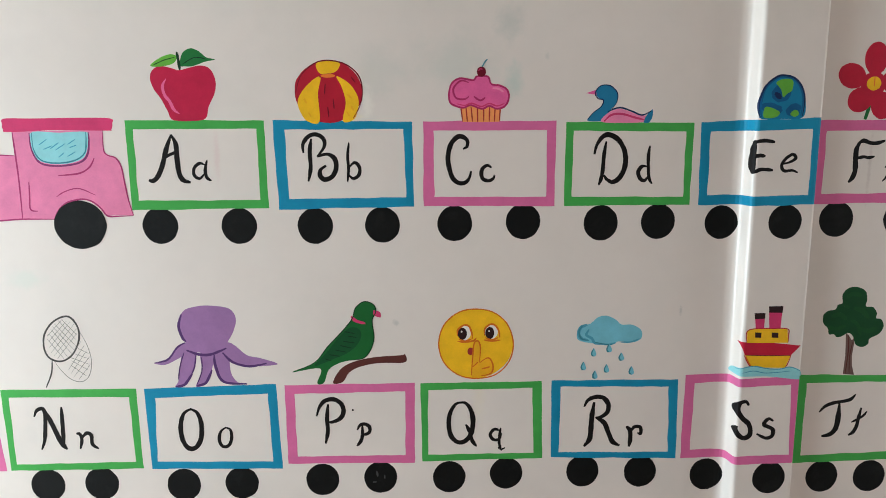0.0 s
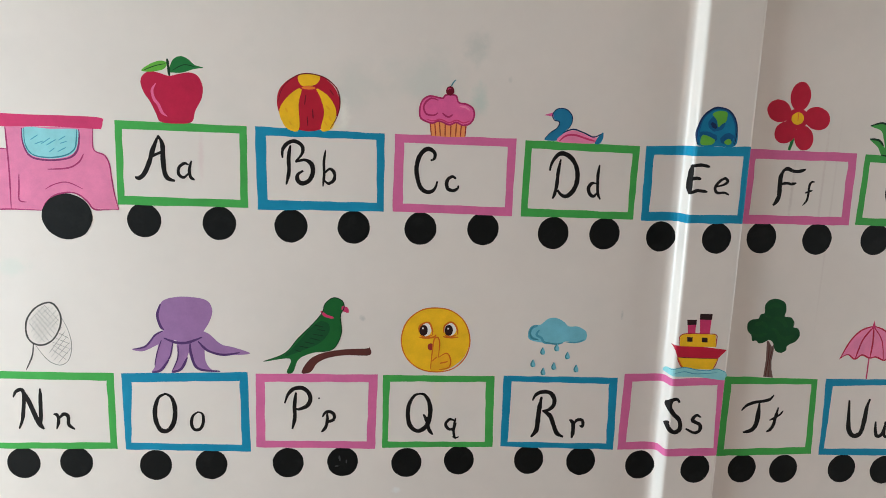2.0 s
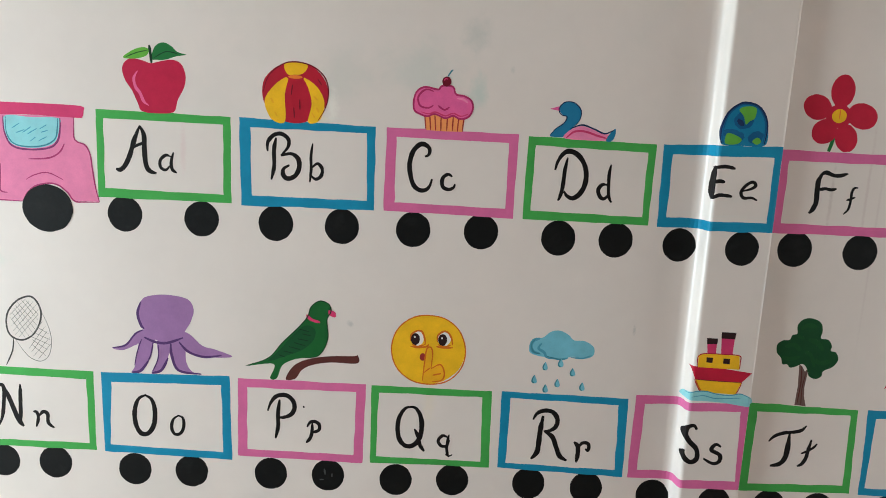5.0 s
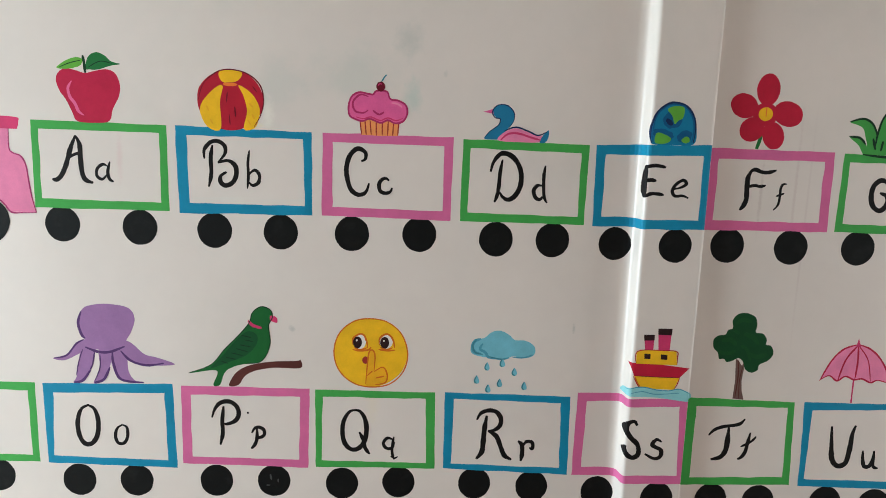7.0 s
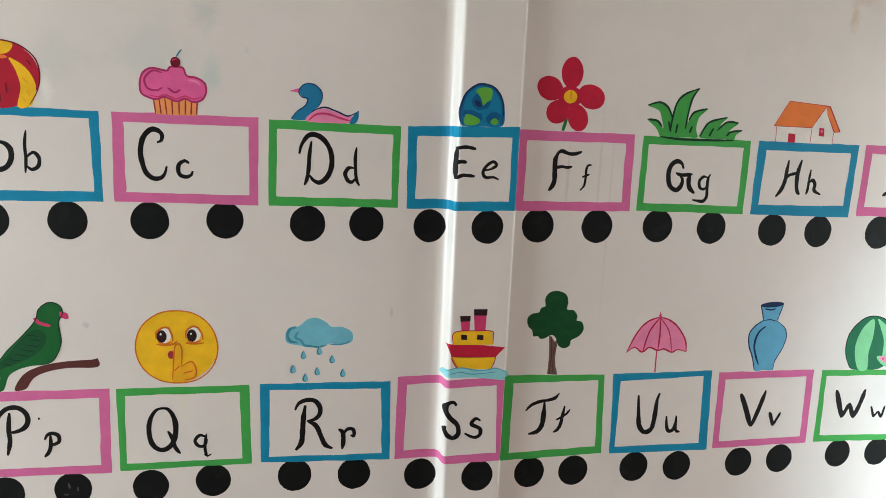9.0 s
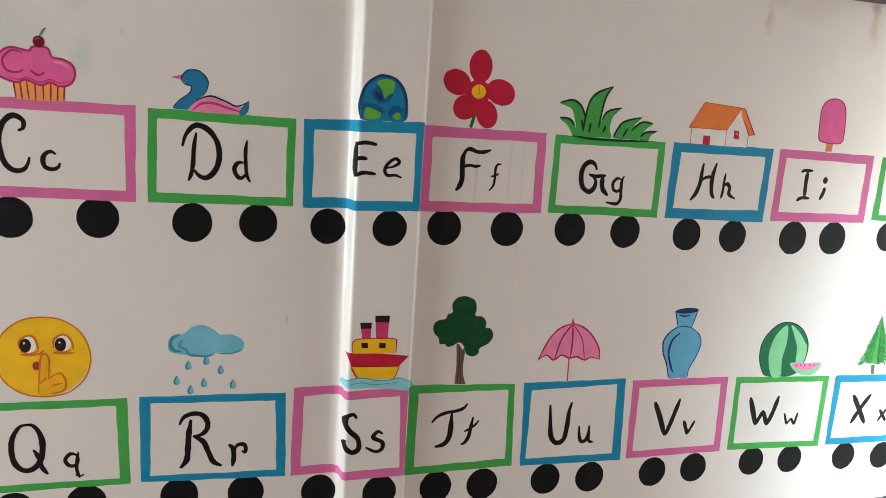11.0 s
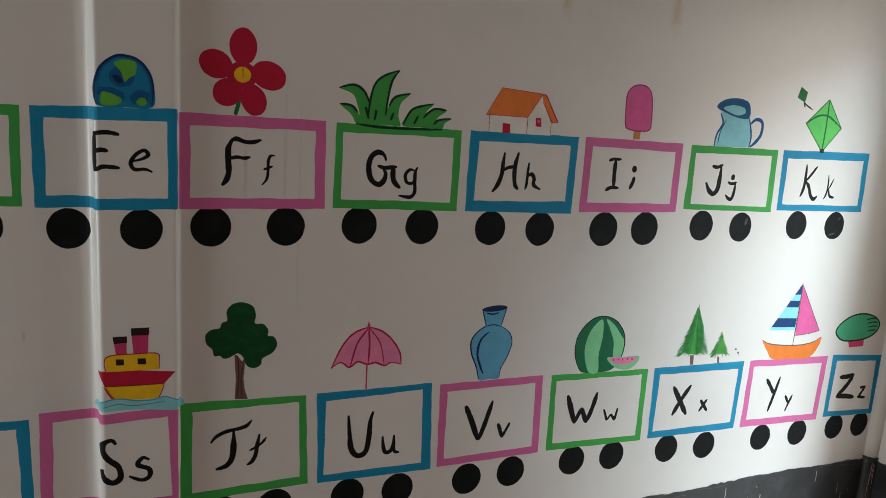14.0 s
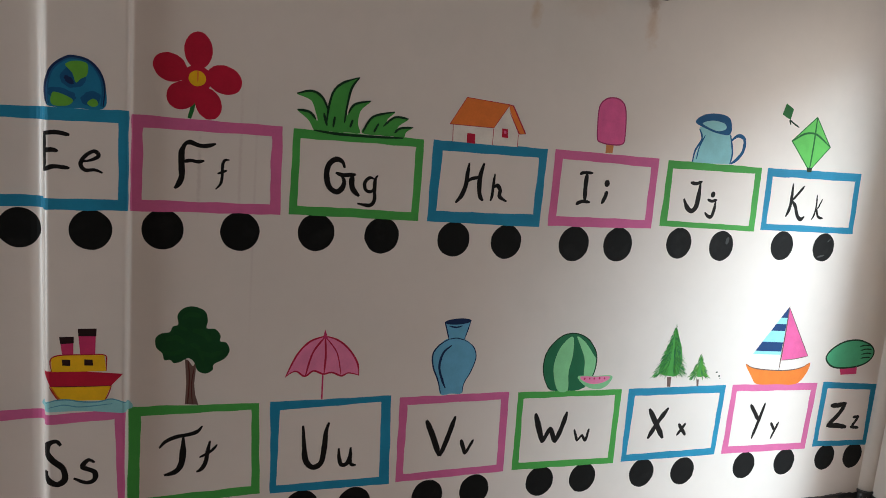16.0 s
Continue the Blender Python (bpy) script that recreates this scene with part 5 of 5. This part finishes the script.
wagon_w.lines("capital_letter", INK, [([(-113, 258), (-97, 212), (-81, 166)], 17.1), ([(-82, 166), (-59, 213)], 13.7), ([(-60, 213), (-39, 163)], 15.4), ([(-40, 163), (-22, 208), (-9, 257)], 15.4)], taper=0.38)
wagon_w.lines("small_letter", INK, [([(21, 200), (36, 161)], 8.5), ([(35, 162), (50, 182)], 6.8), ([(49, 182), (64, 159)], 8.5), ([(64, 159), (72, 199)], 8.5)], taper=0.38)

melon = Picture("painted_watermelon", 2.188, 0.825, "painted striped green watermelon", "wall painting", "pictures over the train wagons")
melon.fill("rind", GREEN_BOTTLE2, [(7, 171), (-28, 167), (-60, 144), (-81, 111), (-85, 69), (-74, 30), (-54, 3), (0, -1), (41, 0), (71, 18), (87, 56), (87, 103), (66, 140), (40, 161)])
melon.fill("stripe", GREEN_MINT, [(1, 161), (-28, 142), (-47, 105), (-51, 59), (-31, 2), (2, 1), (-1, 55), (7, 109)])
melon.fill("stripe", GREEN_MINT, [(15, 162), (44, 144), (74, 108), (85, 92), (84, 56), (68, 21), (52, 35), (48, 90), (30, 131)])
melon.line("outline", GREEN_DARK, [(-54, 3), (-74, 30), (-85, 69), (-81, 111), (-60, 144), (-28, 167), (7, 171), (40, 161), (66, 140), (87, 103), (87, 56), (71, 18)], 3.6)

melon_slice = Picture("painted_melon_slice", 2.284, 0.826, "painted pink melon slice with green rind and seeds", "wall painting", "pictures over the train wagons")
melon_slice.film = 0.0003
melon_slice.fill("rind", GREEN_MINT, [(-63, 41), (-5, 39), (52, 37), (42, 11), (16, -2), (-19, 2), (-49, 19)])
melon_slice_flesh = melon_slice.fill("flesh", PINK_LIGHT, [(-56, 39), (-5, 37), (45, 35), (30, 20), (-5, 14), (-39, 22)])
melon_slice.oval("seed", CRIMSON, -41, 32, 3.0, 3.5, parent=melon_slice_flesh)
melon_slice.oval("seed", CRIMSON, -24, 32, 2.5, 3.0, parent=melon_slice_flesh)
melon_slice.oval("seed", CRIMSON, -8, 31, 3.0, 3.5, parent=melon_slice_flesh)
melon_slice.oval("seed", CRIMSON, 10, 31, 3.0, 3.5, parent=melon_slice_flesh)
melon_slice.oval("seed", CRIMSON, 27, 30, 3.0, 3.0, parent=melon_slice_flesh)
wagon_x.lines("capital_letter", INK, [([(-97, 259), (-66, 210), (-33, 158)], 17.7), ([(-26, 258), (-62, 209), (-90, 161)], 16.0)], taper=0.38)
wagon_x.lines("small_letter", INK, [([(20, 203), (52, 162)], 12.0), ([(48, 203), (18, 163)], 10.3)], taper=0.38)

big_pine = Picture("painted_pine", 2.547, 0.820, "painted tall green pine tree with brown trunk", "wall painting", "pictures over the train wagons")
big_pine_trunk = big_pine.fill("trunk", BARK, [(-12, 31), (4, 30), (5, -2), (-7, -1)], False)
big_pine_crown = big_pine.fill("crown", GREEN_GRASS, [(-1, 186), (15, 152), (29, 119), (34, 73), (29, 40), (14, 31), (-7, 34), (-28, 37), (-40, 51), (-36, 82), (-24, 122), (-11, 154)])
big_pine.needles(-2, 189, -3, 20, 70, 420, GREEN_PINE, GREEN_GRASS)

small_pine = Picture("painted_pine", 2.657, 0.816, "painted small green pine sapling with thin trunk", "wall painting", "pictures over the train wagons")
small_pine_trunk = small_pine.fill("trunk", BARK, [(-9, 22), (0, 21), (2, -1), (-5, -1)], False)
small_pine_crown = small_pine.fill("crown", GREEN_GRASS, [(-2, 98), (10, 67), (19, 39), (11, 31), (-4, 29), (-11, 36), (-8, 60)])
small_pine.needles(-3, 102, -2, 15, 48, 190, GREEN_PINE, GREEN_LEAF)

specks = Picture("paint_specks", 2.724, 0.855, "few tiny dark green paint specks on the wall", "paint specks", "")
specks.oval("speck", GREEN_DARK, -1, 3, 4.5, 2.5)
specks.oval("speck", GREEN_DARK, 11, -10, 3.5, 3.5)
specks.oval("speck", GREEN_DARK, 15, -18, 2.0, 1.5)
wagon_y.lines("capital_letter", INK, [([(-87, 258), (-64, 228), (-44, 200)], 14.2), ([(-26, 261), (-43, 202), (-63, 138)], 12.0)], taper=0.38)
wagon_y.lines("small_letter", INK, [([(10, 190), (30, 160)], 10.3), ([(44, 190), (31, 161), (18, 131)], 9.1)], taper=0.38)

sailboat = Picture("painted_sailboat", 2.988, 0.805, "painted sailboat with striped blue and pink sails", "wall painting", "pictures over the train wagons")
sailboat.fill("hull", ORANGE, [(-153, 76), (-117, 61), (-45, 51), (26, 48), (80, 54), (119, 70), (110, 34), (72, -1), (-12, 1), (-95, 6), (-123, 33)])
sailboat.fill("sail_stripe", NAVY_SAIL, [(-9, 263), (-8, 263), (-10, 226), (-37, 227)], False)
sailboat.fill("sail_stripe", SKY_PALE, [(-37, 227), (-10, 226), (-10, 205), (-53, 207)], False)
sailboat.fill("sail_stripe", NAVY_SAIL, [(-53, 207), (-10, 205), (-11, 182), (-70, 185)], False)
sailboat.fill("sail_stripe", SKY_PALE, [(-70, 185), (-11, 182), (-12, 144), (-99, 149)], False)
sailboat.fill("sail_stripe", NAVY_SAIL, [(-99, 149), (-12, 144), (-14, 113), (-122, 119)], False)
sailboat.fill("sail_stripe", SKY_PALE, [(-122, 119), (-14, 113), (-14, 102), (-130, 109)], False)
sailboat_sail = sailboat.fill("sail", PINK_HOT, [(-6, 258), (49, 176), (105, 95), (49, 86), (-7, 83), (-8, 179)], False)
sailboat.lines("outlines", BARK, [([(-153, 76), (-117, 61), (-45, 51), (26, 48), (80, 54), (119, 70)], 3.6), ([(-8, 264), (-8, 179), (-12, 50)], 4.5), ([(-6, 259), (49, 176), (105, 93)], 2.7), ([(-7, 83), (49, 86), (105, 94)], 2.7)])
wagon_z.lines("capital_letter", INK, [([(-73, 237), (-38, 236), (1, 241)], 17.1), ([(-2, 240), (-33, 199), (-76, 163)], 17.1), ([(-77, 164), (-33, 162), (18, 153)], 18.2)], taper=0.38)
wagon_z.lines("small_letter", INK, [([(41, 188), (72, 187)], 11.4), ([(68, 186), (41, 152)], 11.4), ([(35, 153), (78, 146)], 11.4)], taper=0.38)

marrow = Picture("painted_marrow", 3.291, 0.826, "painted green marrow with dark outline on red block", "wall painting", "pictures over the train wagons")
marrow.fill("block", CRIMSON, [(-46, 25), (33, 27), (36, 1), (-37, 1)], False)
marrow_marrow_body = marrow.fill("marrow_body", GREEN_SEA, [(-115, 61), (-98, 91), (-46, 117), (18, 122), (75, 106), (101, 81), (92, 53), (51, 32), (-13, 25), (-79, 31)])
marrow.line("outline", GREEN_DARK, [(-115, 61), (-98, 91), (-46, 117), (18, 122), (75, 106), (101, 81), (92, 53), (51, 32), (-13, 25), (-79, 31)], 6.0, True)
marrow.lines("grooves", GREEN_DARK, [([(79, 100), (56, 103), (31, 99)], 4.8), ([(90, 87), (63, 89), (37, 85)], 4.8), ([(91, 72), (69, 74), (43, 71)], 4.8), ([(86, 59), (66, 59), (43, 57)], 4.8)], parent=marrow_marrow_body)

sign_low = Picture("painted_plank_sign", 1.548, 0.896, "painted yellow-brown wooden plank sign with dark outline", "wall painting", "plank signs on the side wall", EAST_WALL)
sign_low_board = sign_low.fill("board", OCHRE, [(77, 119), (19, 133), (-47, 142), (-146, 161), (-155, 102), (-56, 83), (-3, 77), (75, 53), (75, 89)])
sign_low.line("board_outline", BROWN_DARK, [(77, 119), (19, 133), (-47, 142), (-146, 161), (-155, 102), (-56, 83), (-3, 77), (75, 53), (75, 89)], 3.6, True, parent=sign_low_board)
sign_low_board = sign_low.fill("board", OCHRE, [(75, 45), (9, 59), (-58, 65), (-157, 85), (-166, 27), (-66, 9), (0, 1), (69, -17), (76, -9)])
sign_low.line("board_outline", BROWN_DARK, [(75, 45), (9, 59), (-58, 65), (-157, 85), (-166, 27), (-66, 9), (0, 1), (69, -17), (76, -9)], 3.6, True, parent=sign_low_board)
sign_low.line("knot", BROWN_DARK, [(65, 115), (53, 111), (51, 97), (60, 91), (67, 101)], 2.8, True, parent=sign_low_board)
sign_low.line("grain", BROWN_DARK, [(76, 58), (31, 67), (-14, 68)], 4.8, parent=sign_low_board)
sign_low.line("grain", BROWN, [(73, 21), (49, 45), (16, 59), (-21, 69)], 4.0, parent=sign_low_board)
sign_low.line("grain", BROWN, [(60, 26), (26, 34), (6, 42)], 2.4, parent=sign_low_board)
sign_low.line("grain", BROWN, [(37, 107), (-11, 113), (-63, 122)], 2.1, parent=sign_low_board)
sign_low.line("grain", BROWN, [(26, 86), (-1, 89)], 2.1, parent=sign_low_board)
sign_low.line("grain", BROWN, [(43, 6), (-11, 21), (-64, 23)], 2.1, parent=sign_low_board)
sign_low.fill("dark_end", BROWN_DARK, [(71, 11), (65, 16), (61, 1), (67, -7)], parent=sign_low_board)
sign_low.line("curl", SKY_BLUE, [(-34, 101), (-12, 105), (0, 85), (-25, 72), (-25, 53), (13, 40)], 16.0)
sign_low.line("curl", SKY_BLUE, [(-20, 49), (-61, 45), (-97, 64)], 15.4)

sign_leaf = Picture("painted_leaf", 1.500, 1.033, "painted green leaf shape above the plank sign", "wall painting", "pictures over the train wagons", EAST_WALL)
sign_leaf.fill("leaf", GREEN_DEEP, [(23, -2), (24, 33), (10, 59), (-16, 66), (-44, 47), (-50, 9)])

sign_second = Picture("painted_plank_sign", 1.576, 1.087, "painted yellow-brown wooden plank sign with dark outline", "wall painting", "plank signs on the side wall", EAST_WALL)
sign_second_board = sign_second.fill("board", OCHRE, [(41, 114), (-49, 127), (-149, 138), (-156, 86), (-57, 73), (-4, 70), (45, 59), (42, 87)])
sign_second.line("board_outline", BROWN_DARK, [(41, 114), (-49, 127), (-149, 138), (-156, 86), (-57, 73), (-4, 70), (45, 59), (42, 87)], 4.2, True, parent=sign_second_board)
sign_second_board = sign_second.fill("board", OCHRE, [(44, 53), (-5, 63), (-58, 64), (-158, 76), (-165, 27), (-66, 12), (-12, 10), (34, 6)])
sign_second.line("board_outline", BROWN_DARK, [(44, 53), (-5, 63), (-58, 64), (-158, 76), (-165, 27), (-66, 12), (-12, 10), (34, 6)], 3.8, True, parent=sign_second_board)
sign_second.line("knot", BROWN, [(5, 104), (-11, 113), (-26, 100), (-23, 79), (-4, 80)], 4.0, True, parent=sign_second_board)
sign_second.line("grain", BROWN_DARK, [(-5, 105), (-19, 93), (-10, 85)], 2.8, parent=sign_second_board)
sign_second.line("knot", BROWN, [(30, 43), (18, 49), (9, 35), (15, 16), (28, 19)], 2.4, True, parent=sign_second_board)
sign_second.line("grain", BROWN, [(23, 39), (17, 32), (20, 24)], 2.1, parent=sign_second_board)
sign_second.line("grain", BROWN_DARK, [(2, 39), (-16, 30), (-43, 29), (-76, 35)], 3.5, parent=sign_second_board)
sign_second.line("grain", BROWN, [(32, 104), (21, 100), (18, 106)], 2.1, parent=sign_second_board)
sign_second.line("grain", BROWN, [(-33, 101), (-79, 102)], 1.8, parent=sign_second_board)

sign_third = Picture("painted_plank_sign", 1.571, 1.244, "painted yellow-brown wooden plank sign with dark outline", "wall painting", "plank signs on the side wall", EAST_WALL)
sign_third_board = sign_third.fill("board", OCHRE, [(44, 110), (-23, 112), (-123, 118), (-131, 67), (-30, 64), (45, 56)])
sign_third.line("board_outline", BROWN_DARK, [(44, 110), (-23, 112), (-123, 118), (-131, 67), (-30, 64), (45, 56)], 3.8, True, parent=sign_third_board)
sign_third_board = sign_third.fill("board", OCHRE, [(44, 48), (-31, 57), (-131, 64), (-139, 13), (-38, 8), (39, -5)])
sign_third.line("board_outline", BROWN_DARK, [(44, 48), (-31, 57), (-131, 64), (-139, 13), (-38, 8), (39, -5)], 3.8, True, parent=sign_third_board)
sign_third.line("knot", BROWN_DARK, [(8, 90), (0, 95), (-11, 80), (-2, 69)], 3.0, True, parent=sign_third_board)
sign_third.line("grain", BROWN_DARK, [(42, 97), (9, 103), (-50, 103)], 3.5, parent=sign_third_board)
sign_third.line("grain", BROWN, [(36, 79), (23, 85), (13, 83)], 2.8, parent=sign_third_board)
sign_third.line("grain", BROWN, [(37, 61), (-3, 67), (-43, 67)], 2.8, parent=sign_third_board)

sign_fourth = Picture("painted_plank_sign", 1.580, 1.392, "painted yellow-brown wooden plank sign with dark outline", "wall painting", "plank signs on the side wall", EAST_WALL)
sign_fourth_board = sign_fourth.fill("board", OCHRE, [(33, 111), (-10, 115), (-110, 116), (-118, 65), (-18, 61), (38, 57)])
sign_fourth.line("board_outline", BROWN_DARK, [(33, 111), (-10, 115), (-110, 116), (-118, 65), (-18, 61), (38, 57)], 3.8, True, parent=sign_fourth_board)
sign_fourth_board = sign_fourth.fill("board", OCHRE, [(37, 51), (-18, 58), (-118, 62), (-126, 9), (-26, 4), (34, -2)])
sign_fourth.line("board_outline", BROWN_DARK, [(37, 51), (-18, 58), (-118, 62), (-126, 9), (-26, 4), (34, -2)], 3.8, True, parent=sign_fourth_board)
sign_fourth.line("knot", BROWN, [(22, 98), (11, 105), (0, 93), (7, 80), (20, 82)], 2.4, True, parent=sign_fourth_board)
sign_fourth.line("grain", BROWN, [(13, 99), (11, 86)], 2.8, parent=sign_fourth_board)
sign_fourth.line("knot", BROWN, [(24, 40), (19, 43), (16, 26), (21, 27)], 2.4, True, parent=sign_fourth_board)

sign_fifth = Picture("painted_plank_sign", 1.575, 1.538, "painted yellow-brown wooden plank sign with dark outline", "wall painting", "plank signs on the side wall", EAST_WALL)
sign_fifth_board = sign_fifth.fill("board", OCHRE, [(35, 108), (-10, 110), (-85, 106), (-91, 64), (-17, 65), (33, 65)])
sign_fifth.line("board_outline", BROWN_DARK, [(35, 108), (-10, 110), (-85, 106), (-91, 64), (-17, 65), (33, 65)], 3.6, True, parent=sign_fifth_board)
sign_fifth_board = sign_fifth.fill("board", OCHRE, [(37, 54), (-18, 57), (-92, 58), (-101, -1), (-26, 3), (31, 0)])
sign_fifth.line("board_outline", BROWN_DARK, [(37, 54), (-18, 57), (-92, 58), (-101, -1), (-26, 3), (31, 0)], 3.8, True, parent=sign_fifth_board)

sign_grey = Picture("painted_plank_sign", 1.572, 1.691, "dark grey painted plank sign on the side wall", "wall painting", "plank signs on the side wall", EAST_WALL)
sign_grey_board = sign_grey.fill("board", GREY_DARK, [(40, 91), (-62, 88), (-72, 19), (36, 21)], False)
sign_grey_board = sign_grey.fill("board", GREY_DARK, [(32, 19), (-72, 16), (-75, -4), (30, 0)], False)
